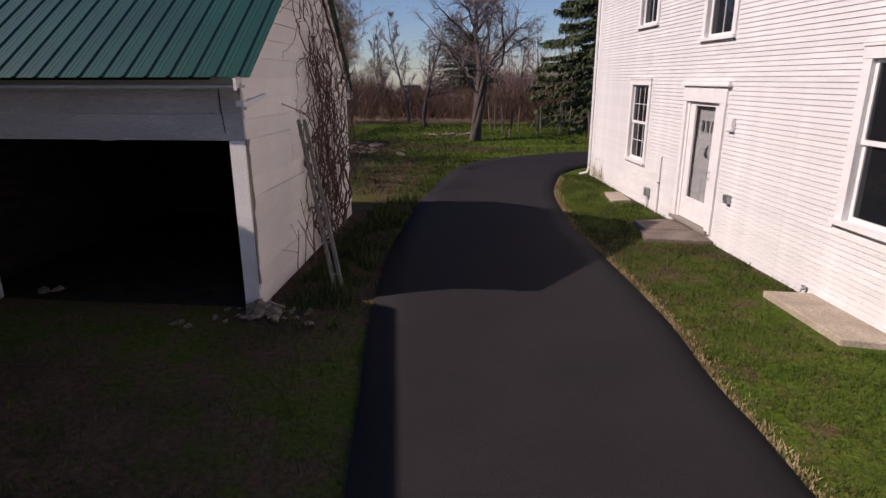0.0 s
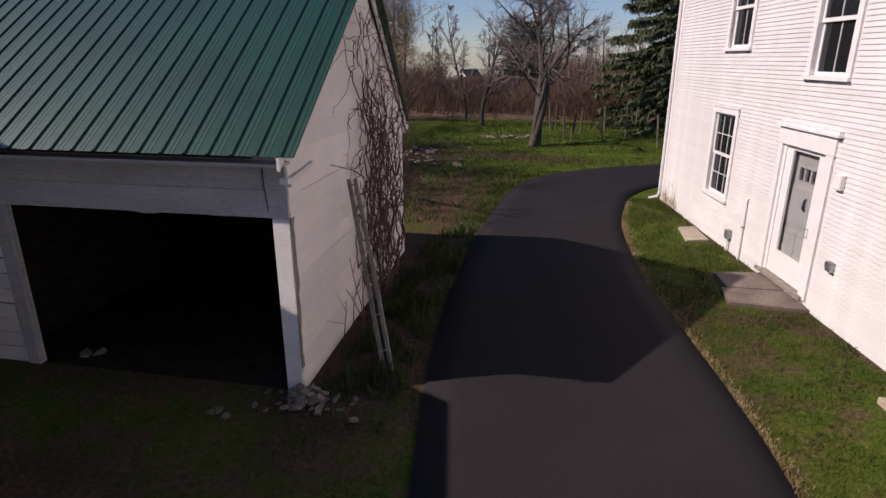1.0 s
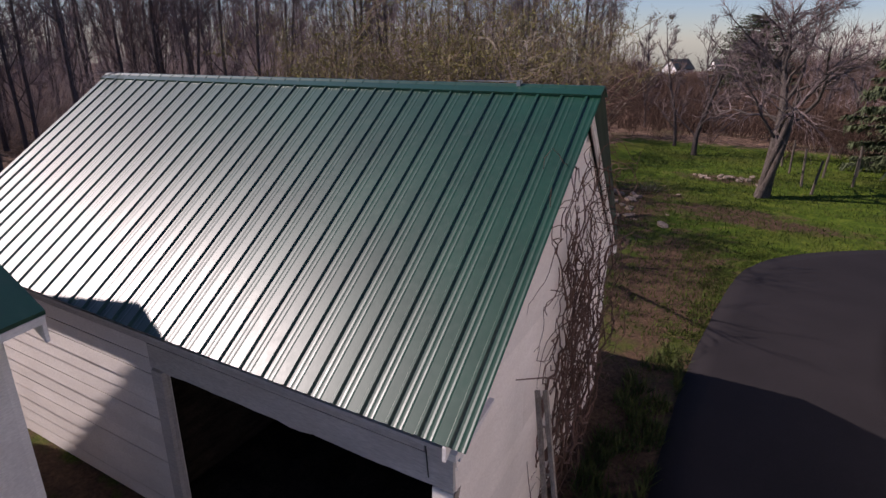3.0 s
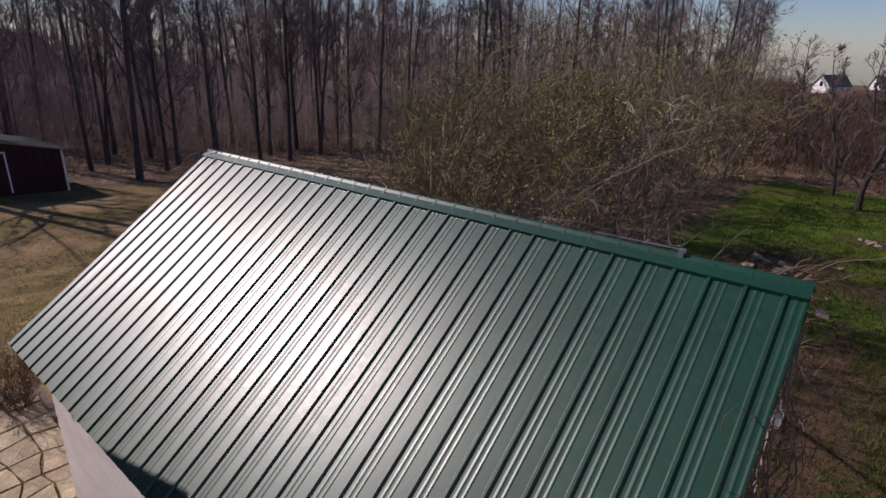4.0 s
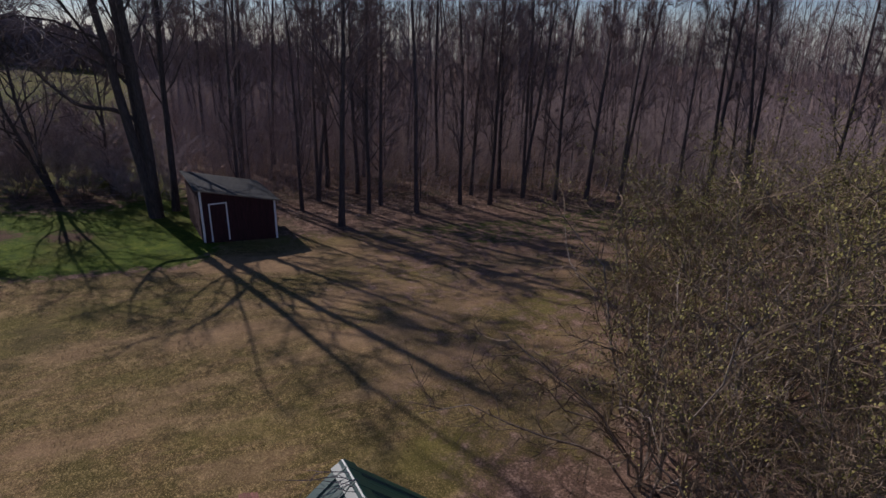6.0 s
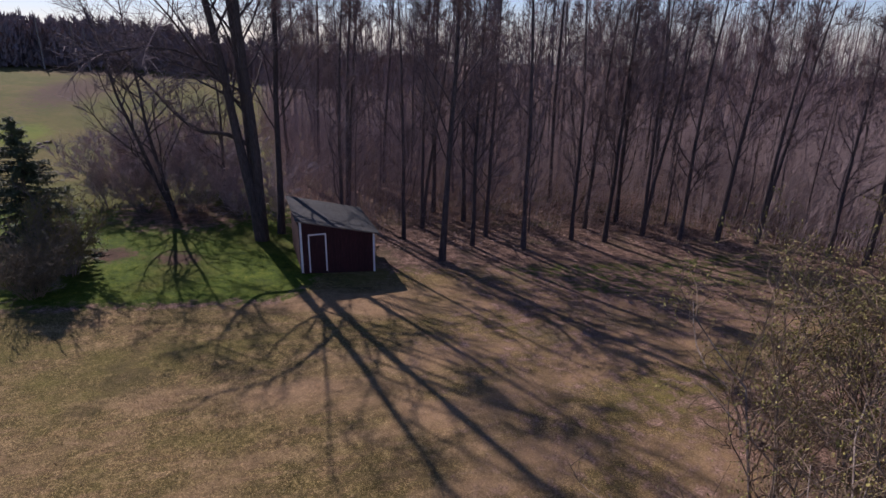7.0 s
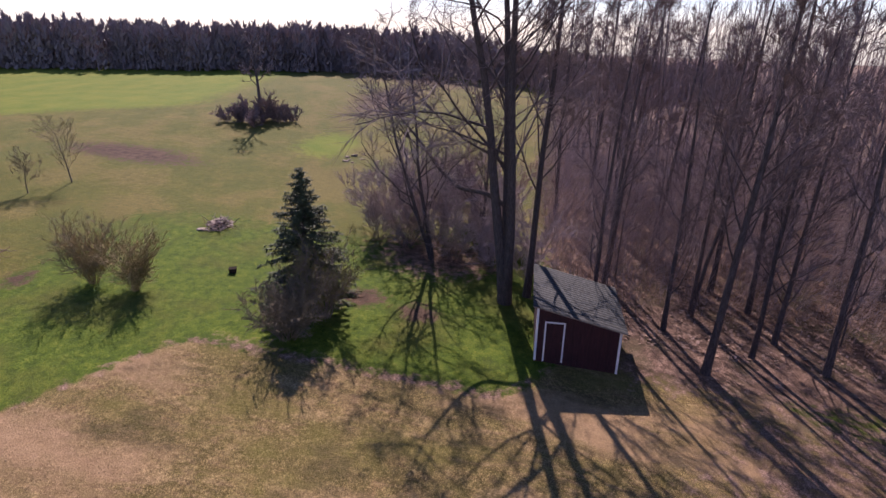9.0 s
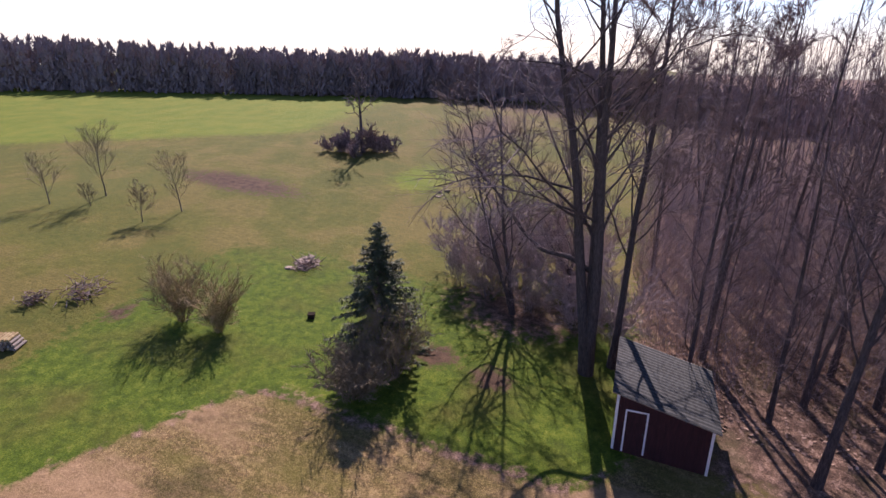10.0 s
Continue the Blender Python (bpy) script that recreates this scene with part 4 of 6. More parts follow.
# ---- red shed by the woods ----
def make_shed():
    # front at x = -31.75, facing the yard; roof falls to the north
    zf = -0.85
    shed = thing("red_shed", "dark red wooden shed with white trim beside the wood", "shed", at=pose(-31.76, 4.06, 0, 0, 0, 2))
    D, W = 4.2, 3.55
    zl, zr = 1.80, 0.94
    part("wall", Geo().prism([(0, -1.3), (W, -1.3), (W, zr), (0, zl)], 0.0, D, lambda u, w, d: (-d, u, w)), "redwood", shed)
    for i in range(24):
        u = 0.02 + i * W / 24
        top = zl + (zr - zl) * (u + 0.07) / W - 0.02
        part("siding_board", Geo().box(0.002, u, -1.28, 0.018, u + W / 24 - 0.008, top), "redwood", shed)
    for u in (-0.012, W - 0.088):
        top = zl + (zr - zl) * (u + 0.1) / W - 0.01
        part("corner_board", Geo().box(0.0, u, -0.78 if u < 1 else -1.12, 0.035, u + 0.1, top), "trim", shed, "white corner board")
    du0, du1, dz0, dz1 = 0.36, 1.22, -0.8, 1.12
    door = part("door", Geo().box(0.019, du0 + 0.07, dz0, 0.03, du1 - 0.07, dz1 - 0.07), "redwood", shed)
    part("door_trim", Geo().box(0.019, du0, dz0, 0.04, du0 + 0.068, dz1).box(0.019, du1 - 0.068, dz0, 0.04, du1, dz1).box(0.019, du0 + 0.068, dz1 - 0.068, 0.04, du1 - 0.068, dz1), "trim", door, "white door trim")
    part("latch", Geo().box(0.03, du1 - 0.16, 0.1, 0.05, du1 - 0.1, 0.2), "dark", door)
    # shingled roof
    s = (zr - zl) / W
    part("roof_deck", Geo().prism([(-0.18, zl - 0.18 * s - 0.0), (W + 0.2, zr + 0.2 * s), (W + 0.2, zr + 0.2 * s + 0.05), (-0.18, zl - 0.18 * s + 0.05)], -0.22, D + 0.25, lambda u, w, d: (-d, u, w)), "greywood", shed)
    # corrugated sheets, ribs running down the slope
    pitch, ribs = 0.233, 4
    run = (W + 0.4) / math.cos(math.atan(s))
    g = Geo()
    prof = [(pitch * (i + k / 6), 0.022 * (1 - math.cos(2 * math.pi * k / 6)) / 2) for i in range(ribs) for k in range(6)] + [(pitch * ribs, 0.0)]
    for v in (0.0, 0.5, 1.0):
        g.v += [(-u, v * run, h) for u, h in prof]
    k = len(prof)
    g.f = [(r * k + i + 1, r * k + i, (r + 1) * k + i, (r + 1) * k + i + 1) for r in range(2) for i in range(k - 1)]
    base = len(g.v)
    g.v += [(x, y, z - 0.006) for x, y, z in g.v]
    g.f += [tuple(base + i for i in f[::-1]) for f in list(g.f)]
    me = g.mesh("roof_sheet", MAT["corrugated"])
    for j in range(5):
        ob = part("roof_sheet", me, "corrugated", shed)
        ob.matrix_basis = Matrix.Translation((0.24 - j * pitch * ribs, -0.2, zl - 0.2 * s + 0.06 + 0.002 * (j % 2))) @ pose(0, 0, 0, math.degrees(math.atan(s)), 0, 0)
    return shed


make_shed()


# ---- lean-to west of the garage ----
def make_lean_to():
    lt = thing("lean_to", "low lean-to with worn pale roofing against the garage", "lean-to", at=pose(0, 0, 0))
    part("wall", Geo().box(-10.0, 0.7, -0.3, -7.5, 3.2, 1.55), "oldwhite", lt)
    y0, z0, y1, z1 = 0.35, 1.45, 1.95, 2.5
    part("gable", Geo().prism([(0.7, 1.55), (3.2, 1.55), (1.95, 2.38)], -9.95, -7.5, lambda u, w, d: (d, u, w)), "oldwhite", lt)
    part("roof", Geo().prism([(y0, z0), (y1, z1), (y1, z1 - 0.06), (y0, z0 - 0.06)], -10.25, -7.63, lambda u, w, d: (d, u, w)), "paleroof", lt, "pale worn roofing")
    part("roof", Geo().prism([(3.5, z0), (y1, z1), (y1, z1 - 0.06), (3.5, z0 - 0.06)], -10.25, -7.63, lambda u, w, d: (d, u, w)), "brick", lt, "red-brown roofing")
    for i in range(5):
        y = y1 - 0.04 + i * 0.055
        part("ridge_board", Geo().box(-10.27, y, z1 + 0.03 - max(0, i - 1) * 0.02, -7.62, y + 0.045, z1 + 0.055 - max(0, i - 1) * 0.02), "brick", lt)


MAT["paleroof"] = simple("pale_worn_roofing", (0.24, 0.19, 0.13), (0.60, 0.52, 0.42), 2.2, 0.9, bumpy=0.8, fine=9)
make_lean_to()


# ---- plants ----
def bent(rng, p, d, length, n, wander, lift=0.0):
    """A wandering line from p along d."""
    pts, d = [Vector(p)], Vector(d).normalized()
    for i in range(n):
        d = (d + Vector((rng.gauss(0, wander), rng.gauss(0, wander), rng.gauss(0, wander) + lift))).normalized()
        pts.append(pts[-1] + d * (length / n))
    return pts


def taper(r0, r1, n):
    return [r0 + (r1 - r0) * i / (n - 1) for i in range(n)]


def off_axis(rng, d, angle):
    """A direction at that angle from d, turned at random."""
    side = d.orthogonal().normalized()
    side.rotate(Matrix.Rotation(rng.uniform(0, 2 * math.pi), 3, d))
    return (d * math.cos(angle) + side * math.sin(angle)).normalized()


def grow_tree(seed, height, r0, first=0.3, limbs=16, reach=0.26, branches=5, twigs=4, lean=0.0, spread=0.9, wander=0.05, lift=0.06, twig_r=0.006, sides=6, crook=0.12, fork=1, splay=0.25, thin=1.0, fine=0):
    """A bare tree: its trunk with the limbs, and its crown of branches and twigs."""
    rng = random.Random(seed)
    trunk, crown = Geo(), Geo()
    stems = []
    for s in range(fork):
        n = 9
        d0 = Vector((lean, 0, 1)) if fork == 1 else Vector((rng.uniform(-splay, splay), rng.uniform(-splay, splay), 1))
        pts = bent(rng, (0, 0, -0.4), d0, height + 0.4, n, wander, 0.02)
        rad = [r0 * (1 - 0.93 * (i / n)) ** 0.85 * (1.35 if i == 0 else 1) / (1 if fork == 1 else 1.25) for i in range(n + 1)]
        trunk.tube(pts, rad, sides)
        stems.append((pts, rad, n))
    for k in range(limbs):
        pts, rad, n = stems[k % fork]
        f = first + (0.97 - first) * ((k + rng.random()) / limbs)
        i = min(n - 1, int(f * n))
        p = pts[i].lerp(pts[i + 1], f * n - i)
        d = (pts[i + 1] - pts[i]).normalized()
        L = height * reach * (1.15 - 0.75 * (f - first) / (1 - first)) * rng.uniform(0.65, 1.2)
        r = min(rad[i] * 0.55, 0.012 + L * 0.017) * thin
        line = bent(rng, p, off_axis(rng, d, spread * rng.uniform(0.7, 1.15)), L, 5, crook, lift)
        (trunk if r > 0.03 else crown).tube(line, taper(r, r * 0.3, 6), 5 if r > 0.04 else 4)
        for b in range(branches):
            g = rng.uniform(0.25, 1.0)
            j = min(4, int(g * 5))
            q = line[j].lerp(line[j + 1], g * 5 - j)
            bd = off_axis(rng, (line[j + 1] - line[j]).normalized(), rng.uniform(0.4, 0.95))
            bl = L * rng.uniform(0.25, 0.5) * (1.2 - 0.5 * g)
            bl_pts = bent(rng, q, bd, bl, 3, crook * 1.3, lift)
            crown.tube(bl_pts, taper(max(r * 0.38, twig_r * 1.6), twig_r * 0.8, 4), 3)
            for w in range(fine):
                h = rng.uniform(0.0, 3.0)
                m = min(2, int(h))
                tp = bl_pts[m].lerp(bl_pts[m + 1], h - m)
                crown.sliver(tp, tp + off_axis(rng, (bl_pts[m + 1] - bl_pts[m]).normalized(), rng.uniform(0.3, 1.0)) * bl * rng.uniform(0.4, 1.1), twig_r)
            for w in range(twigs):
                h = rng.uniform(0.2, 1.0)
                m = min(2, int(h * 3))
                tp = bl_pts[m].lerp(bl_pts[m + 1], h * 3 - m)
                td = off_axis(rng, (bl_pts[m + 1] - bl_pts[m]).normalized(), rng.uniform(0.4, 0.9))
                crown.tube([tp, tp + td * bl * rng.uniform(0.4, 0.8)], (twig_r, twig_r * 0.35), 3)
    return trunk, crown


def tree_kind(name, label, group, trunk, crown, bark="bark", twig="twig", category="tree"):
    t = thing(name, label, category, group)
    part("trunk", trunk, bark, t, smooth=True)
    part("crown", crown, twig, t)
    return t


def stand(kind, x, y, turn, size=1.0, tilt=0.0, tall=1.0, sink=0.0):
    """A copy of a plant on the ground at x, y."""
    ob = copy_thing(kind, Matrix())
    ob.matrix_basis = pose(x, y, ground_z(x, y) - sink, tilt, 0, turn) @ Matrix.Diagonal((size, size, size * tall, 1))
    return ob


def drop(kind):
    for o in list(kind.children_recursive) + [kind]:
        bpy.data.objects.remove(o)


def make_woods():
    rng = random.Random(11)
    kinds = []
    for s in range(7):
        t, c = grow_tree(100 + s, rng.uniform(17, 22), rng.uniform(0.10, 0.19), first=0.10 + 0.035 * s, limbs=27, reach=0.19, branches=5, twigs=1, fine=25, wander=0.024, lift=0.10, spread=0.78, twig_r=0.011, fork=2 if s == 6 else 1, splay=0.06, thin=0.55)
        kinds.append(tree_kind("forest_tree", "tall bare grey-brown forest tree at the wood's edge", "trees of the wood", t, c))
    back = []
    for s in range(4):
        t, c = grow_tree(150 + s, rng.uniform(17, 22), rng.uniform(0.09, 0.16), first=0.14 + 0.06 * s, limbs=20, reach=0.17, branches=4, twigs=0, fine=13, wander=0.02, lift=0.12, spread=0.7, twig_r=0.013, sides=5, thin=0.55)
        back.append(tree_kind("forest_tree", "tall bare grey-brown tree deeper in the wood", "trees of the wood", t, c))
    thin = []
    for s in range(4):
        t, c = grow_tree(200 + s, rng.uniform(9, 13), rng.uniform(0.05, 0.08), first=0.12, limbs=18, reach=0.2, branches=4, twigs=0, fine=15, wander=0.03, lift=0.1, spread=0.75, twig_r=0.009, thin=0.6)
        thin.append(tree_kind("sapling", "thin bare sapling between the forest trees", "saplings of the wood", t, c))
    # trees of the edge whose place is plain
    edge = [(-37.9, 3.4, 1.15), (-36.8, 10.3, 0.8), (-39.0, 12.0, 0.9), (-33.2, 11.5, 1.1), (-35.5, 14.1, 0.9), (-37.4, 15.7, 0.95), (-35.0, 17.2, 1.0), (-36.5, 21.3, 0.9),
            (-36.1, 23.5, 1.0), (-36.7, 26.8, 1.05), (-35.2, 28.6, 0.9), (-34.4, 30.9, 0.95), (-33.4, 33.2, 1.0), (-30.0, 35.4, 0.9), (-26.2, 37.4, 1.0), (-22.5, 40.0, 0.9), (-37.6, 6.8, 0.85)]
    for x, y, s in edge:
        stand(rng.choice(kinds), x, y, rng.uniform(0, 360), s * rng.uniform(0.95, 1.1), rng.uniform(-0.7, 0.7))
    placed = [(x, y) for x, y, s in edge]

    def inside(x, y):
        lim = -37.0 + (4.5 * smoothstep(24, 36, y))
        if y > 34:
            lim = max(lim, -31 + (y - 34) * 2.2)
        return x < lim and y > 5 - 0.12 * (x + 37) * -1 and x < -1.5 - 0.205 * (y + 3.6)
    tries = 0
    while len(placed) < 215 and tries < 9000:
        tries += 1
        deep = rng.random() ** 1.5
        x, y = rng.uniform(-88, -8), rng.uniform(4, 84)
        if not inside(x, y) or inside(x + 26, y - 10) and rng.random() < 0.62:
            continue
        if any((x - a) ** 2 + (y - b) ** 2 < (2.0 if rng.random() < 0.7 else 0.8) ** 2 for a, b in placed):
            continue
        placed.append((x, y))
        young = rng.random() < 0.36
        stand(rng.choice(thin if young else back if inside(x + 14, y - 5) else kinds), x, y, rng.uniform(0, 360), rng.uniform(0.8, 1.12), rng.uniform(-1.0, 1.0), rng.uniform(0.95, 1.1))
    # the deep wood behind: stems and twigs that close the view
    far = Geo()
    for i in range(1350):
        x, y = rng.uniform(-150, -10), rng.uniform(4, 150)
        if not (inside(x + 26, y - 8)):
            continue
        h = rng.uniform(13, 20)
        z = ground_z(x, y)
        pts = bent(rng, (x, y, z - 0.3), (rng.uniform(-0.05, 0.05), rng.uniform(-0.05, 0.05), 1), h, 4, 0.04)
        far.tube(pts, taper(rng.uniform(0.06, 0.14), 0.02, 5), 4)
        for k in range(26):
            f = rng.uniform(0.12, 0.98) * 4
            j = min(3, int(f))
            q = pts[j].lerp(pts[j + 1], f - j)
            e = q + off_axis(rng, Vector((0, 0, 1)), rng.uniform(0.4, 1.0)) * rng.uniform(1.2, 3.4)
            far.sliver(q, e, 0.022)
            for m in range(4):
                g = q.lerp(e, rng.uniform(0.2, 0.9))
                far.sliver(g, g + off_axis(rng, (e - q).normalized(), rng.uniform(0.4, 0.9)) * rng.uniform(0.4, 1.3), 0.014)
    tagged(part("deep_woods", far, "farwood"), "deep bare wood behind the edge trees", "woods", kind="stuff")
    # undergrowth
    under = Geo()
    for i in range(13000):
        x, y = rng.uniform(-85, -10), rng.uniform(3, 85)
        if not inside(x + 0.5, y):
            continue
        z = ground_z(x, y)
        deep = inside(x + 5, y - 2)
        for k in range(3):
            h = rng.uniform(1.5, 7.5) if deep else rng.uniform(0.4, 3.6)
            p, d = Vector((x, y, z - 0.1)), Vector((rng.gauss(0, 0.2), rng.gauss(0, 0.2), 1)).normalized()
            under.sliver(p, p + d * h, 0.016)
            for j in range(3):
                q = p + d * h * rng.uniform(0.25, 0.9)
                under.sliver(q, q + off_axis(rng, d, rng.uniform(0.4, 0.9)) * h * rng.uniform(0.15, 0.4), 0.009)
    tagged(part("undergrowth", under, "whip"), "bare brown undergrowth on the wood's floor", "undergrowth", kind="stuff")
    # whips and young stems that veil the wood's edge
    whips = Geo()
    for i in range(11000):
        x, y = rng.uniform(-72, -20), rng.uniform(3, 62)
        if not inside(x + 2.5, y) or rng.random() < 0.6 * smoothstep(-45, -70, x):
            continue
        z, h = ground_z(x, y), 2.5 + 7.0 * rng.random() ** 1.4
        p, d = Vector((x, y, z - 0.1)), Vector((rng.gauss(0, 0.07), rng.gauss(0, 0.07), 1)).normalized()
        whips.sliver(p, p + d * h, rng.uniform(0.012, 0.026))
        for j in range(13):
            q = p + d * h * rng.uniform(0.12, 0.95)
            whips.sliver(q, q + off_axis(rng, d, rng.uniform(0.35, 1.0)) * rng.uniform(0.5, 1.9), 0.010)
    tagged(part("whip_growth", whips, "whip"), "thin bare whips and young stems along the wood", "undergrowth", kind="stuff")
    leaves = Geo()
    for i in range(15000):
        x, y = rng.uniform(-58, -26), rng.uniform(2, 40)
        if not inside(x - 2.2, y) or rng.random() < smoothstep(-42, -62, x):
            continue
        z = ground_z(x, y) + rng.uniform(0.01, 0.06)
        s, a = rng.uniform(0.05, 0.13), rng.uniform(0, 6.28)
        u, v = Vector((math.cos(a), math.sin(a), rng.uniform(-0.5, 0.5))) * s, Vector((-math.sin(a), math.cos(a), rng.uniform(-0.5, 0.5))) * s * 0.7
        c = Vector((x, y, z))
        n = len(leaves.v)
        leaves.v += [tuple(c - u), tuple(c + v), tuple(c + u), tuple(c - v)]
        leaves.f.append((n, n + 1, n + 2, n + 3))
    tagged(part("fallen_leaves", leaves, "leaf"), "pale fallen leaves under the trees", "leaves", kind="stuff")
    for k in kinds + back + thin:
        drop(k)


MAT["leaf"] = simple("fallen_leaf", (0.16, 0.10, 0.07), (0.44, 0.30, 0.225), 1.5, 0.9, bumpy=0, fine=9, spec=0.2, world_space=True)
make_woods()

# the large tree beside the shed, with wide limbs
t, c = grow_tree(5, 21, 0.36, first=0.30, limbs=38, reach=0.33, branches=8, twigs=3, fine=10, wander=0.035, lift=0.05, spread=0.85, twig_r=0.011, sides=10, crook=0.17, fork=3, splay=0.055, thin=0.62)
# its low limb, reaching out over the lawn and turning up
limb = curve_through([(0.0, 0.0, 5.0), (0.1, -1.2, 5.75), (0.2, -2.5, 6.0), (0.3, -3.5, 6.9), (0.3, -4.4, 8.1), (0.7, -5.2, 9.2), (1.6, -5.7, 10.2)], 4)
t.tube(limb, taper(0.13, 0.025, len(limb)), 7)
rng = random.Random(52)
for k in range(16):
    q = limb[rng.randrange(6, len(limb))]
    shoot = bent(rng, q, (rng.gauss(0.3, 0.7), rng.gauss(-0.3, 0.6), rng.uniform(-0.1, 1.0)), rng.uniform(1.5, 3.6), 6, 0.2, 0.06)
    c.tube(shoot, taper(0.035, 0.01, 7), 4)
    for j in range(9):
        g = shoot[rng.randrange(1, 6)]
        c.tube(bent(rng, g, (rng.gauss(0, 0.8), rng.gauss(0, 0.8), rng.uniform(-0.2, 0.9)), rng.uniform(0.5, 1.4), 2, 0.2), (0.014, 0.011, 0.006), 3)
big = tree_kind("maple_tree", "large bare tree with wide limbs beside the red shed", "", t, c)
big.matrix_basis = pose(-36.78, 2.37, ground_z(-36.78, 2.37))
t, c = grow_tree(8, 13.5, 0.16, first=0.16, limbs=34, reach=0.34, branches=8, twigs=2, fine=9, wander=0.06, lift=0.05, spread=0.8, twig_r=0.011, sides=8, crook=0.2, fork=2)
edge_tree = tree_kind("forked_tree", "bare forked tree rising from the brown thicket", "", t, c)
edge_tree.matrix_basis = pose(-41.0, -2.3, ground_z(-41, -2.3), 0, 0, 200)
t, c = grow_tree(9, 11, 0.11, first=0.2, limbs=26, reach=0.30, branches=7, twigs=2, fine=8, wander=0.05, lift=0.07, spread=0.75, twig_r=0.011, sides=7, crook=0.18)
slim = tree_kind("slim_tree", "slim bare tree among the brown brush", "", t, c)
slim.matrix_basis = pose(-42.6, 0.4, ground_z(-42.6, 0.4), 0, 0, 80)


def grow_shrub(seed, height, stems, width, branches=6, twigs=6, buds=0, r=0.02, upright=0.25, twig_r=0.005, crook=0.16, top_buds=False):
    """A many-stemmed shrub: stems, twigs and, where it is budding, buds."""
    rng = random.Random(seed)
    wood, fine, bud = Geo(), Geo(), Geo()

    def leaf(p, s):
        n = len(bud.v)
        u = Vector((rng.gauss(0, 1), rng.gauss(0, 1), rng.gauss(0, 1))).normalized() * s
        v = u.orthogonal().normalized() * s * 0.6
        bud.v.extend([tuple(p - u), tuple(p + v), tuple(p + u), tuple(p - v)])
        bud.f.append((n, n + 1, n + 2, n + 3))
    for s in range(stems):
        a = rng.uniform(0, 2 * math.pi)
        base = Vector((math.cos(a), math.sin(a), 0)) * rng.uniform(0, 0.18) * width
        d = Vector((math.cos(a) * upright * rng.uniform(0.3, 1.6), math.sin(a) * upright * rng.uniform(0.3, 1.6), 1))
        L = height * rng.uniform(0.7, 1.12)
        line = bent(rng, base - Vector((0, 0, 0.15)), d, L, 6, crook * 0.6, 0.0)
        rr = r * rng.uniform(0.6, 1.3)
        wood.tube(line, taper(rr, rr * 0.25, 7), 5)
        for b in range(branches):
            f = rng.uniform(0.18, 1.0) * 6
            j = min(5, int(f))
            q = line[j].lerp(line[j + 1], f - j)
            bd = off_axis(rng, (line[j + 1] - line[j]).normalized(), rng.uniform(0.35, 1.0))
            bl = L * rng.uniform(0.14, 0.34)
            bp = bent(rng, q, bd, bl, 4, crook, 0.05)
            fine.tube(bp, taper(rr * 0.4, twig_r, 5), 3)
            for w in range(twigs):
                h = rng.uniform(0.15, 1.0) * 4
                m = min(3, int(h))
                tp = bp[m].lerp(bp[m + 1], h - m)
                tw = bent(rng, tp, off_axis(rng, (bp[m + 1] - bp[m]).normalized(), rng.uniform(0.3, 1.0)), bl * rng.uniform(0.25, 0.65), 1, crook, 0.06)
                fine.sliver(tw[0], tw[1], twig_r)
                for k in range(buds if not top_buds or tw[1].z > height * rng.uniform(0.35, 0.75) else 0):
                    leaf(tw[0].lerp(tw[1], rng.uniform(0.3, 1)) + Vector((rng.gauss(0, 0.03), rng.gauss(0, 0.03), rng.gauss(0, 0.03))), rng.uniform(0.016, 0.036))
    return wood, fine, bud


def shrub_kind(name, label, group, geos, mats=("palebark", "twig", "bud"), category="shrub"):
    t = thing(name, label, category, group)
    for nm, g, m in zip(("stem", "crown", "foliage"), geos, mats):
        if g.v:
            part(nm, g, m, t)
    return t


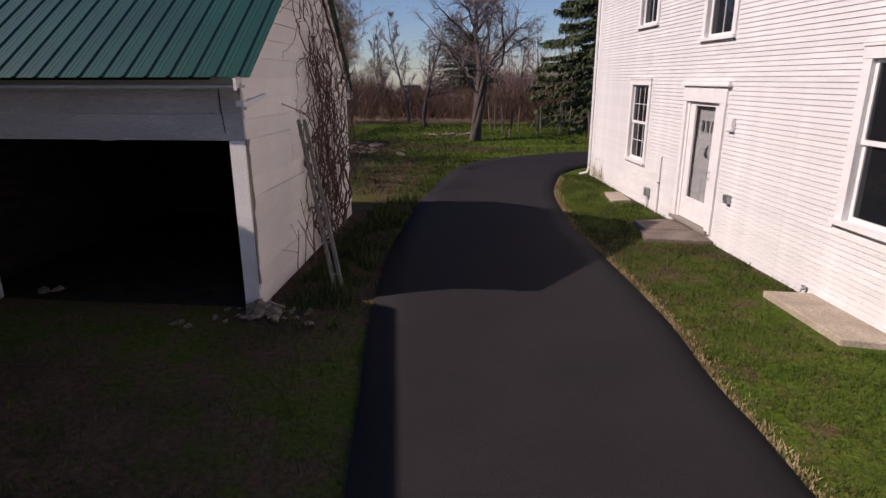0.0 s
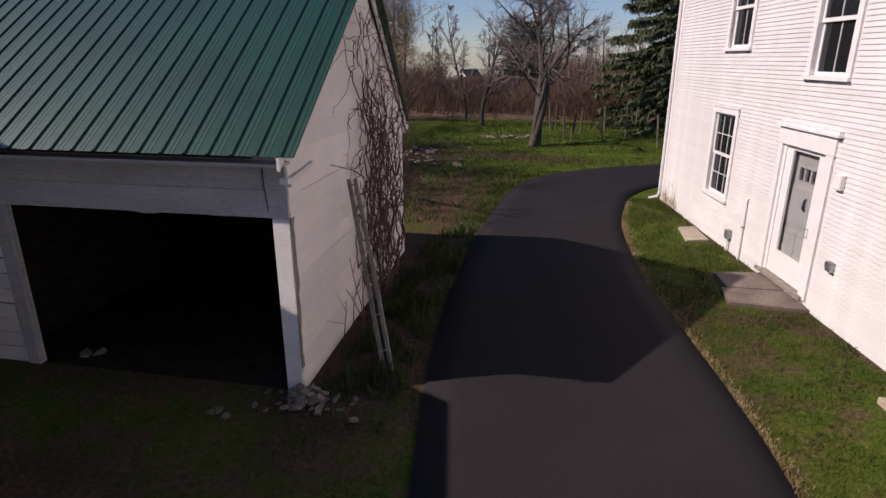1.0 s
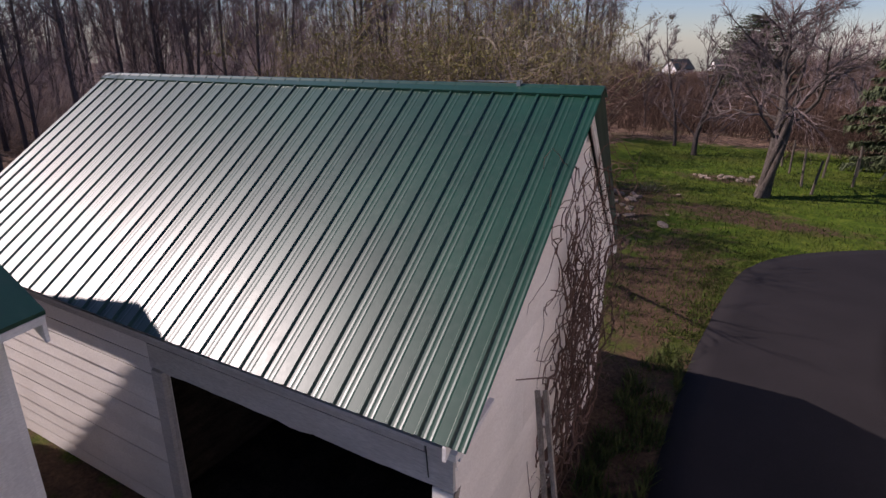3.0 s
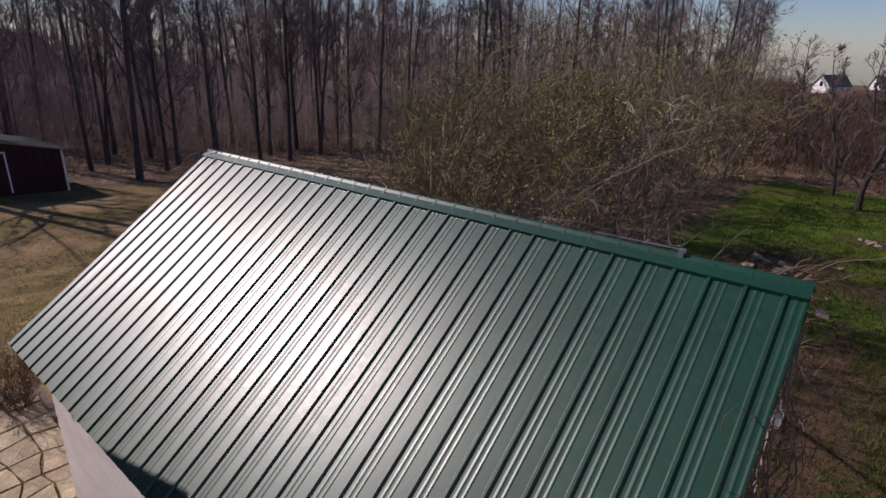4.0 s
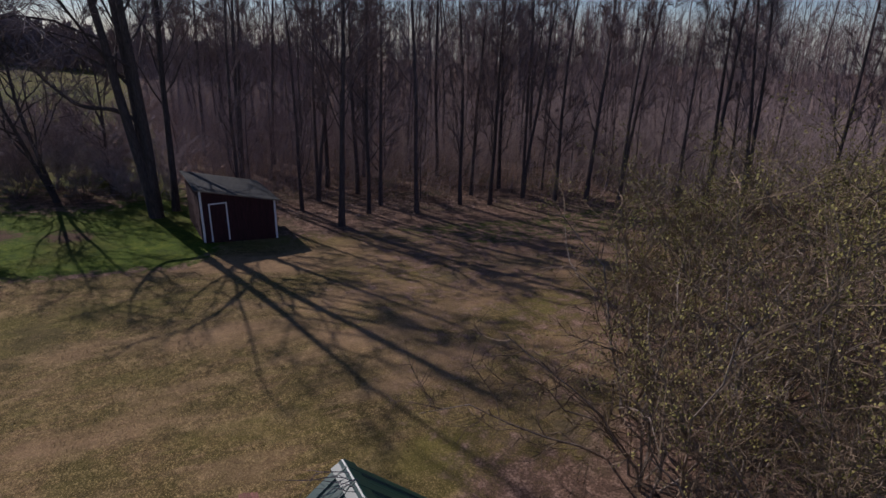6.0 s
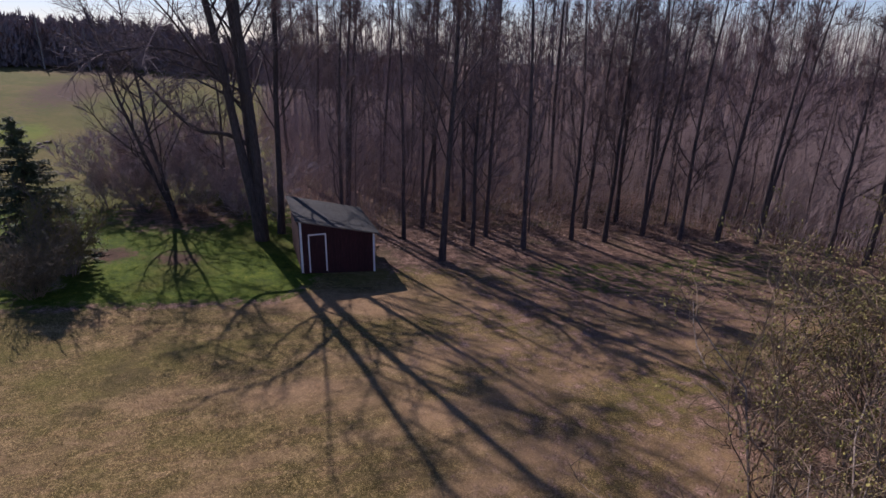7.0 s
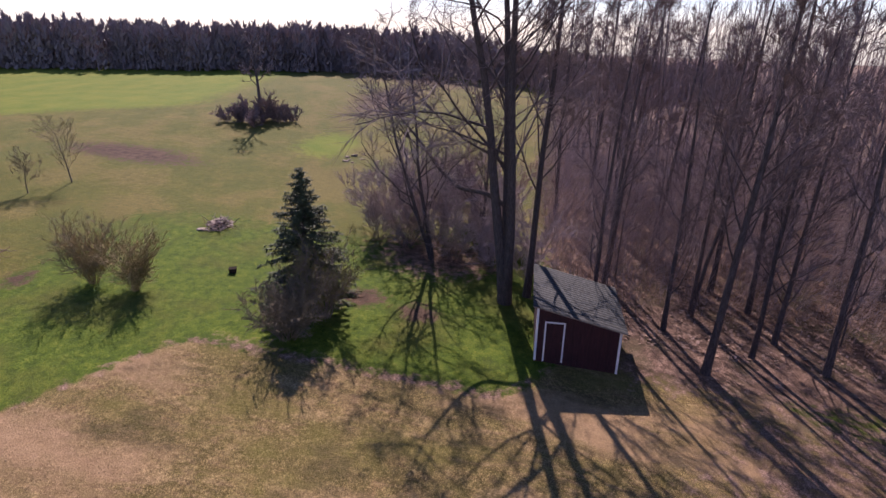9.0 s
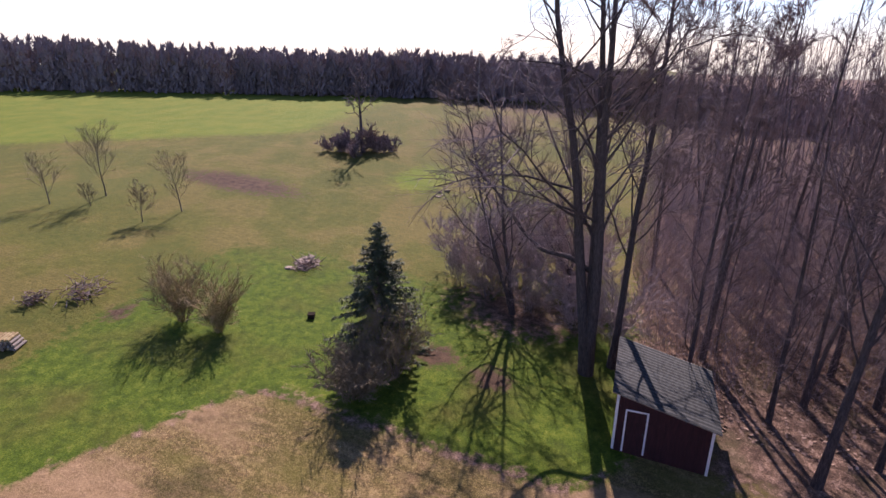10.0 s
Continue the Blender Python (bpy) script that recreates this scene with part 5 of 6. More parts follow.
def make_thicket():
    rng = random.Random(4)
    kinds = [shrub_kind("thicket_shrub", "tall tangled bare shrub just coming into bud", "thicket behind the garage", grow_shrub(300 + s, 5.6, 10, 2.5, 12, 13, 5, 0.032, 0.26, 0.0065, 0.36, True), ("palebark", "tawnytwig", "bud")) for s in range(4)]
    spots = [(-6.2, 8.7, 0.95), (-7.6, 9.2, 0.95), (-9.6, 9.9, 0.9), (-6.4, 11.2, 1.1), (-6.0, 10.6, 0.95), (-8.6, 12.4, 1.15), (-11.4, 11.6, 0.95), (-6.4, 13.8, 1.2), (-10.8, 14.6, 1.15),
             (-7.8, 15.6, 1.25), (-13.2, 13.4, 1.0), (-6.4, 16.8, 1.15), (-10.0, 17.8, 1.25), (-13.8, 17.0, 1.1), (-7.2, 19.4, 1.3), (-15.6, 14.8, 1.05), (-12.4, 20.4, 1.25), (-9.2, 22.4, 1.3), (-16.0, 20.0, 1.1),
             (-14.6, 24.0, 1.2), (-11.4, 26.0, 1.3), (-18.0, 25.0, 1.1), (-7.4, 24.6, 1.25), (-9.0, 28.5, 1.3), (-14.0, 29.0, 1.25), (-18.5, 30, 1.2), (-6.8, 30, 1.2)]
    for x, y, s in spots:
        stand(rng.choice(kinds), x + rng.uniform(-0.4, 0.4), y + rng.uniform(-0.4, 0.4), rng.uniform(0, 360), s * rng.uniform(0.9, 1.08))
    for k in kinds:
        drop(k)
    # the crooked pale tree that leans over the roof
    t, c = grow_tree(31, 6.2, 0.085, first=0.25, limbs=11, reach=0.42, branches=4, twigs=3, lean=0.35, wander=0.16, lift=0.03, spread=1.0, twig_r=0.006, crook=0.26)
    p = tree_kind("crooked_tree", "crooked brown-barked tree in the thicket behind the garage", "", t, c, "bark", "twig")
    p.matrix_basis = pose(-5.2, 10.2, 0, 0, 0, 290)
    for i, (x, y, h, turn) in enumerate([(-7.2, 13.2, 5.6, 20), (-9.4, 12.2, 5.4, 300), (-5.6, 15.0, 7.5, 80)]):
        t, c = grow_tree(33 + i, h, 0.06, first=0.18, limbs=12, reach=0.42, branches=5, twigs=3, lean=0.2, wander=0.2, lift=0.04, spread=0.9, twig_r=0.007, crook=0.34)
        p = tree_kind("crooked_tree", "crooked pale-barked tree in the thicket behind the garage", "crooked thicket trees", t, c, "palebark", "palebark")
        p.matrix_basis = pose(x, y, ground_z(x, y), 0, 0, turn)


make_thicket()


def make_brown_thicket():
    rng = random.Random(6)
    kinds = [shrub_kind("brush_shrub", "dense brown bare brush at the field's edge", "brown brush by the wood", grow_shrub(340 + s, 3.7, 20, 2.6, 11, 26, 0, 0.011, 0.40, 0.0085, 0.16), ("twig", "whip", "bud")) for s in range(2)]
    for x, y, s in [(-42.2, -4.4, 1.05), (-41.4, -1.0, 0.95), (-43.0, -6.2, 1.0), (-44.0, -2.6, 1.3), (-45.2, -5.8, 1.25), (-47.0, -4.0, 1.3), (-43.4, 0.8, 1.2), (-40.6, 1.4, 0.8), (-46.2, 0.2, 1.4), (-49, -1, 1.4), (-40.2, 3.2, 1.0)]:
        stand(rng.choice(kinds), x, y, rng.uniform(0, 360), s * rng.uniform(0.95, 1.1))
    # round bush with the lone tree out in the field
    dense = shrub_kind("field_bush", "dense dark round bush out in the field", "round bush in the field", grow_shrub(350, 2.2, 14, 2.4, 13, 22, 0, 0.014, 0.5, 0.021, 0.2), ("twig", "farwood", "bud"))
    kinds.append(dense)
    for x, y, s in [(-66.6, -26.6, 0.8), (-67.8, -28.8, 0.9), (-67.0, -30.2, 0.72), (-69.6, -25.8, 0.9), (-71.0, -24.4, 0.8), (-69.2, -27.4, 1.3), (-67.6, -27.6, 1.2), (-68.6, -29.4, 0.8), (-70.2, -26.8, 0.9), (-70.2, -24.8, 0.78)]:
        stand(dense, x, y, rng.uniform(0, 360), s)
    for k in kinds:
        drop(k)
    t, c = grow_tree(41, 8.6, 0.24, first=0.45, limbs=12, reach=0.3, branches=5, twigs=4, fine=4, wander=0.03, spread=0.9, twig_r=0.022, crook=0.2)
    lone = tree_kind("field_tree", "small lone bare tree rising from a round bush", "", t, c)
    lone.matrix_basis = pose(-68.8, -27.1, ground_z(-68.8, -27.1), 0, 0, 0)
    # young orchard
    for i, (x, y, h) in enumerate([(-43.6, -36.2, 5.0), (-40.1, -37.7, 3.5), (-40.9, -29.6, 2.5), (-44.0, -29.0, 3.9), (-41.2, -34.9, 1.6)]):
        t, c = grow_tree(60 + i, h, 0.018 + 0.011 * h, first=0.24, limbs=20, reach=0.62, branches=7, twigs=1, fine=6, wander=0.04, spread=0.8, lift=0.10, twig_r=0.006, crook=0.1, thin=0.5)
        o = tree_kind("orchard_tree", "small bare orchard tree in the rough field", "orchard trees", t, c, "greytwig", "greytwig")
        o.matrix_basis = pose(x, y, ground_z(x, y), 0, 0, i * 70)
    # fan-shaped shrubs on the lawn
    for i, (x, y, h) in enumerate([(-31.5, -17.0, 2.9), (-31.5, -14.8, 2.7)]):
        geos = grow_shrub(360 + i, h, 52, 0.9, 8, 11, 1, 0.012, 0.42, 0.009, 0.1)
        o = shrub_kind("fan_shrub", "fan-shaped bare shrub in early bud on the lawn", "fan shrubs on the lawn", geos, ("straw", "straw", "bud"))
        o.matrix_basis = pose(x, y, ground_z(x, y), 0, 0, i * 50)
    # red-stemmed shrub beside the patio
    for x, y, h, seed in ((-10.75, 0.15, 1.35, 372), (-11.7, -0.25, 1.0, 373)):
        o = shrub_kind("red_shrub", "red-brown bare twiggy shrub beside the flagstone patio", "red shrubs by the patio", grow_shrub(seed, h, 60, 0.9, 5, 6, 0, 0.007, 0.35, 0.004, 0.12), ("vine", "vine", "bud"))
        o.matrix_basis = pose(x, y, ground_z(x, y))
    # bushes before the spruce
    geos = grow_shrub(370, 3.4, 30, 1.6, 7, 14, 7, 0.016, 0.34, 0.006, 0.14)
    o = shrub_kind("budding_bush", "budding yellow-green bush in front of the spruce", "", geos, ("twig", "twig", "bud"))
    o.matrix_basis = pose(-32.2, -5.6, ground_z(-32.2, -5.6))
    geos = grow_shrub(371, 2.6, 60, 1.6, 9, 16, 0, 0.012, 0.5, 0.009, 0.16)
    o = shrub_kind("grey_bush", "dense grey twiggy bush by the lawn's edge", "", geos, ("greytwig", "greytwig", "bud"))
    o.matrix_basis = pose(-29.8, -6.3, ground_z(-29.8, -6.3))


make_brown_thicket()


def grow_spruce(seed, height, radius, whorls, boughs, sprays, droop=0.25, base=0.06, shape=0.8, hang=0.0):
    rng = random.Random(seed)
    trunk, wood, green = Geo(), Geo(), Geo()
    trunk.tube([(0, 0, -0.3), (0, 0, height * 0.5), (0, 0, height * 0.98)], (height * 0.018, height * 0.011, 0.01), 8)

    def spray(p, d, s):
        for k in range(2):
            n = len(green.v)
            d = (d + Vector((rng.gauss(0, 0.35), rng.gauss(0, 0.35), rng.gauss(0, 0.25)))).normalized()
            side = d.cross(Vector((rng.gauss(0, 0.3), rng.gauss(0, 0.3), 1))).normalized() * s * 0.13
            tip = p + d * s * 0.85 + Vector((0, 0, -0.2 * s))
            q = p + Vector((rng.gauss(0, 0.12), rng.gauss(0, 0.12), rng.gauss(0, 0.08))) * s
            green.v.extend([tuple(q - side), tuple(q + side), tuple(tip)])
            green.f.append((n, n + 1, n + 2))
    for w in range(whorls):
        for b in range(boughs):
            f = base + (1 - base) * (w + rng.uniform(-1.6, 1.6)) / whorls
            f = min(0.985, max(base * rng.uniform(0.8, 1.2), f))
            a = rng.uniform(0, 2 * math.pi)
            L = radius * ((1 - f) ** shape) * rng.uniform(0.75, 1.18) + 0.08
            d = Vector((math.cos(a), math.sin(a), 0.28 - 0.2 * (1 - f) * 2))
            pts = [Vector((0, 0, f * height))]
            for i in range(4):
                d = (d + Vector((rng.gauss(0, 0.06), rng.gauss(0, 0.06), -droop * 0.35 if i < 2 else droop * 0.3))).normalized()
                pts.append(pts[-1] + d * L / 4)
            wood.tube(pts, taper(0.012 + 0.012 * L, 0.004, 5), 3)
            for s in range(max(6, int(1.3 * sprays * (0.35 + L / radius)))):
                g = rng.uniform(0.12, 1.0) * 4
                j = min(3, int(g))
                q = pts[j].lerp(pts[j + 1], g - j)
                ax = (pts[j + 1] - pts[j]).normalized()
                sd = (ax * rng.uniform(0.3, 1.0) + Vector((rng.gauss(0, 0.7), rng.gauss(0, 0.7), rng.gauss(-0.18, 0.3) - hang))).normalized()
                spray(q, sd, rng.uniform(0.5, 1.0) * (0.2 + 0.055 * L))
    return trunk, wood, green


def spruce(label, x, y, *args, **kw):
    t, w, g = grow_spruce(*args, **kw)
    ob = thing("spruce_tree", label, "tree")
    part("trunk", t, "bark", ob, smooth=True)
    part("branchwork", w, "bark", ob)
    part("foliage", g, "needles", ob)
    ob.matrix_basis = pose(x, y, ground_z(x, y))
    return ob


spruce("dark green spruce on the lawn's edge", -34.0, -7.2, 1, 6.4, 2.5, 30, 12, 44)
spruce("tall dark spruce with drooping boughs behind the house", 8.8, 27.5, 2, 17.0, 4.8, 44, 11, 120, droop=0.75, base=0.085, shape=0.7, hang=0.9)
spruce("dark evergreen among the far trees", -1.2, 66, 3, 8.0, 4.6, 26, 18, 34, base=0.06, shape=0.32)


# ---- north lawn ----
def make_north():
    rng = random.Random(21)
    # old apple tree with a leaning, twisted trunk
    t, c = grow_tree(71, 7.6, 0.23, first=0.3, limbs=30, reach=0.42, branches=9, twigs=5, fine=10, lean=0.16, wander=0.10, lift=-0.02, spread=0.95, twig_r=0.008, sides=10, crook=0.26)
    for k in range(3):
        a0 = k * 2.1
        rope = [Vector((0.15 * h + 0.10 * (1.3 - 0.24 * h) * math.cos(a0 + 0.9 * h), 0.10 * (1.3 - 0.24 * h) * math.sin(a0 + 0.9 * h), h)) for h in (-0.2, 0.15, 0.5, 0.9, 1.3, 1.8, 2.3, 2.9, 3.6)]
        t.tube(rope, (0.20, 0.155, 0.13, 0.12, 0.115, 0.105, 0.09, 0.07, 0.03), 7)
    a = tree_kind("apple_tree", "old leaning bare apple tree with a twisted grey trunk", "", t, c, "greybark")
    a.matrix_basis = pose(1.63, 19.9, 0, 0, 0, 10)
    t, c = grow_tree(72, 5.2, 0.15, first=0.2, limbs=16, reach=0.42, branches=6, twigs=5, wander=0.1, lift=0.05, spread=0.8, twig_r=0.008, crook=0.2)
    a = tree_kind("fruit_tree", "small bare fruit tree at the lawn's far edge", "", t, c)
    a.matrix_basis = pose(-1.5, 27.2, 0, 0, 0, 120)
    for i, (x, y, h) in enumerate([(-2.8, 29.5, 6.4), (-5.6, 36, 5.6), (-7.0, 44, 7), (4.0, 40, 6), (9.0, 46, 9), (1.5, 50, 7), (-4, 54, 7.5), (13, 40, 11), (5, 34, 6)]):
        t, c = grow_tree(80 + i, h, 0.012 * h + 0.02, first=0.18, limbs=16, reach=0.26, branches=6, twigs=2, fine=10, wander=0.06, lift=0.1, spread=0.7, twig_r=0.009)
        a = tree_kind("hedgerow_tree", "slim bare tree standing in the hedgerow", "hedgerow trees", t, c)
        a.matrix_basis = pose(x, y, ground_z(x, y), 0, 0, i * 60)
    kinds = [shrub_kind("hedge_shrub", "red-brown bare hedgerow shrub behind the lawn", "hedgerow shrubs", grow_shrub(380 + s, 2.3, 13, 1.8, 6, 12, 0, 0.012, 0.42, 0.007, 0.17), ("brush", "brush", "bud")) for s in range(3)]
    for i in range(44):
        x = rng.uniform(-9, 16)
        y = 30.5 + rng.uniform(0, 9) - (3.5 if x > 2 else 0)
        stand(rng.choice(kinds), x, y, rng.uniform(0, 360), rng.uniform(0.7, 1.15))
    for k in kinds:
        drop(k)
    # split posts of an old fence
    post = thing("fence_post", "weathered split wooden fence post with a sagging wire", "fence post", "fence posts on the lawn")
    part("post", Geo().tube([(0, 0, -0.3), (0.01, 0, 0.6), (0.0, 0.01, 1.25)], [0.05, 0.045, 0.038], 6, True), "postwood", post)
    part("staple", Geo().box(-0.055, -0.01, 1.05, -0.045, 0.01, 1.09), "metal", post)
    for x, y, h, tl in [(2.9, 22.4, 1.15, 3), (3.2, 21.2, 1.0, -5), (2.5, 24.9, 1.1, 2), (3.7, 24.7, 1.0, -3), (4.6, 23.4, 0.9, 6), (5.7, 23.3, 1.1, 0), (6.7, 20.4, 1.05, -4), (2.2, 26.5, 1.1, 4), (4.9, 25.6, 1.0, -2), (6.4, 25.8, 1.0, 5), (8.2, 22.6, 1.0, 2)]:
        ob = copy_thing(post, Matrix())
        ob.matrix_basis = pose(x, y, 0, tl, tl * 0.7, rng.uniform(0, 360)) @ Matrix.Diagonal((1, 1, h, 1))
    drop(post)
    # rubble and stones
    stones_at("rubble_stone", "pale flat rubble stone in the dug bed", "rubble stones in the bed", [(-2.5 + rng.gauss(0, 0.7), 16.0 + rng.gauss(0, 1.7), rng.uniform(0.08, 0.28)) for i in range(30)], 3)
    stones_at("rubble_stone", "pale stone in the heap by the apple tree", "stones by the apple tree", [(0.3 + rng.gauss(0, 0.8), 22.4 + rng.gauss(0, 0.3), rng.uniform(0.08, 0.22)) for i in range(26)], 4)
    geos = grow_shrub(390, 0.5, 26, 0.9, 5, 5, 0, 0.008, 0.9, 0.004, 0.2)
    o = shrub_kind("low_bush", "low dark dead bush beside the rubble bed", "", geos, ("twig", "needles", "bud"))
    o.matrix_basis = pose(-1.9, 18.8, 0) @ Matrix.Diagonal((1.4, 1.4, 1, 1))


def stone_mesh(seed):
    rng = random.Random(seed)
    bm = bmesh.new()
    bmesh.ops.create_icosphere(bm, subdivisions=1, radius=1.0)
    for v in bm.verts:
        v.co *= rng.uniform(0.72, 1.12)
        v.co.z *= 0.55
        if v.co.z > 0.32:
            v.co.z = 0.32 + 0.2 * (v.co.z - 0.32)
    me = bpy.data.meshes.new("stone")
    bm.to_mesh(me)
    bm.free()
    me.materials.append(MAT["stone"])
    return me


STONES = [stone_mesh(s) for s in range(5)]


def stones_at(name, label, group, spots, seed, lift=0.2):
    rng = random.Random(seed)
    for x, y, s in spots:
        ob = tagged(new(name, rng.choice(STONES)), label, "stone", group)
        ob.matrix_basis = pose(x, y, ground_z(x, y) + s * lift * 0.5, rng.uniform(-14, 14), rng.uniform(-14, 14), rng.uniform(0, 360)) @ Matrix.Diagonal((s, s * rng.uniform(0.6, 1), s * rng.uniform(0.6, 1), 1))


MAT["greybark"] = simple("old_grey_bark", (0.045, 0.036, 0.031), (0.16, 0.13, 0.113), 3, 0.95, (5, 5, 1), 0.9, 14, dist=0.04, spec=0.2)
make_north()


# ---- far distance ----
def make_distance():
    rng = random.Random(77)
    pine = Geo()
    line = curve_through([(-60, -170, 0), (-84, -125, 0), (-101, -80, 0), (-111, -45, 0), (-124, -8, 0), (-140, 40, 0)], 40)
    for row in range(4):
        for p in line:
            x, y = p.x - row * 2.2 + rng.uniform(-2, 2), p.y + rng.uniform(-2.5, 2.5)
            z, h = ground_z(x, y), rng.uniform(5.6, 6.8) + row * 0.4 + 1.6 * smoothstep(-60, -120, y)
            r = rng.uniform(1.5, 2.6)
            pine.tube([(x, y, z - 0.5), (x, y, z + h)], (0.15, 0.03), 4)
            for k in range(110):
                f = rng.uniform(0.0, 1.0)
                a = rng.uniform(0, 6.28)
                rr = r * (1.02 - f ** 3) * rng.uniform(0.4, 1.0)
                c = Vector((x + math.cos(a) * rr, y + math.sin(a) * rr, z + h * f))
                tip = c + Vector((rng.gauss(0, 0.3), rng.gauss(0, 0.3), rng.uniform(0.5, 1.3)))
                pine.sliver(c, tip, rng.uniform(0.15, 0.3))
    tagged(part("far_pine_wood", pine, "hazed_farpine"), "dark pine wood along the far side of the field", "woods", kind="stuff")
    def before_houses(x, y):
        return any(abs(x - (1.0 + (hx - 1.0) * (y + 3) / (hy + 3))) < 1.2 + 0.022 * y for hx, hy in ((-22.7, 150), (-13.4, 152)))
    bare = Geo()
    for i in range(520):
        x, y = rng.uniform(-30, 70), rng.uniform(52, 150)
        if before_houses(x, y):
            continue
        z, h = ground_z(x, y), rng.uniform(4.5, 7.5) + 0.015 * (y - 52)
        pts = bent(rng, (x, y, z - 0.3), (0, 0, 1), h, 3, 0.06)
        bare.tube(pts, taper(0.09, 0.02, 4), 4)
        for k in range(14):
            f = rng.uniform(0.2, 0.97) * 3
            j = min(2, int(f))
            bare.tube(bent(rng, pts[j].lerp(pts[j + 1], f - j), off_axis(rng, Vector((0, 0, 1)), rng.uniform(0.3, 0.9)), rng.uniform(0.8, 2.8), 2, 0.2, 0.1), (0.022, 0.014, 0.006), 3)
    tagged(part("far_bare_wood", bare, "farwood"), "bare woodland beyond the hedgerow", "woods", kind="stuff")
    scrub = Geo()
    for i in range(5500):
        x, y = rng.uniform(-26, 40), rng.uniform(34, 75)
        z = ground_z(x, y)
        for k in range(5):
            d = Vector((rng.gauss(0, 0.4), rng.gauss(0, 0.4), 1)).normalized()
            p = Vector((x + rng.gauss(0, 0.2), y, z - 0.1))
            scrub.sliver(p, p + d * rng.uniform(1.0, 2.9), 0.03)
    for i in range(24000):
        x, y = rng.uniform(-30, 60), rng.uniform(75, 105)
        p = Vector((x, y, ground_z(x, y) - 0.1))
        scrub.sliver(p, p + Vector((rng.gauss(0, 0.25), rng.gauss(0, 0.25), 1)) * rng.uniform(2.0, 5.0) * (0.45 if before_houses(x, y) else 1.0), 0.06)
    tagged(part("far_scrub", scrub, "brush"), "brown scrub beyond the lawn", "scrub", kind="stuff")
    # pale bare poles before the far wood
    for x, y, h in ((-112, -27.5, 7.5), (-113, -23.2, 7.0), (-113, -21.6, 6.2)):
        pole = thing("far_pole", "pale bare pole before the far pine wood", "pole", "far poles", "", pose(x, y, ground_z(x, y)))
        part("shaft", Geo().tube([(0, 0, -0.4), (0.05, 0, h)], (0.13, 0.09), 6, True), "greywood", pole)
        part("cap", Geo().tube([(0.05, 0, h), (0.05, 0, h + 0.1)], (0.11, 0.05), 6, True), "greywood", pole)
    # white houses far to the north
    for x, y, z, turn in ((-22.7, 150, -4.4, -35), (-13.4, 152, -4.2, -60)):
        h = thing("distant_house", "small white gabled house far beyond the trees", "house", "far houses", "", pose(x, y, z + 0.8, 0, 0, turn) @ Matrix.Scale(0.72, 4))
        part("wall", Geo().prism([(-3, -1), (3, -1), (3, 3.4), (0, 6.2), (-3, 3.4)], 0, 8, lambda u, w, d: (u, d, w)), "trim", h)
        part("roof", Geo().prism([(-3.3, 3.2), (0, 6.3), (3.3, 3.2), (3.3, 3.4), (0, 6.55), (-3.3, 3.4)], -0.3, 8.3, lambda u, w, d: (u, d, w)), "shingle", h)
        part("window", Geo().box(-0.5, -0.05, 3.2, 0.5, -0.01, 4.6), "glass", h)

make_distance()


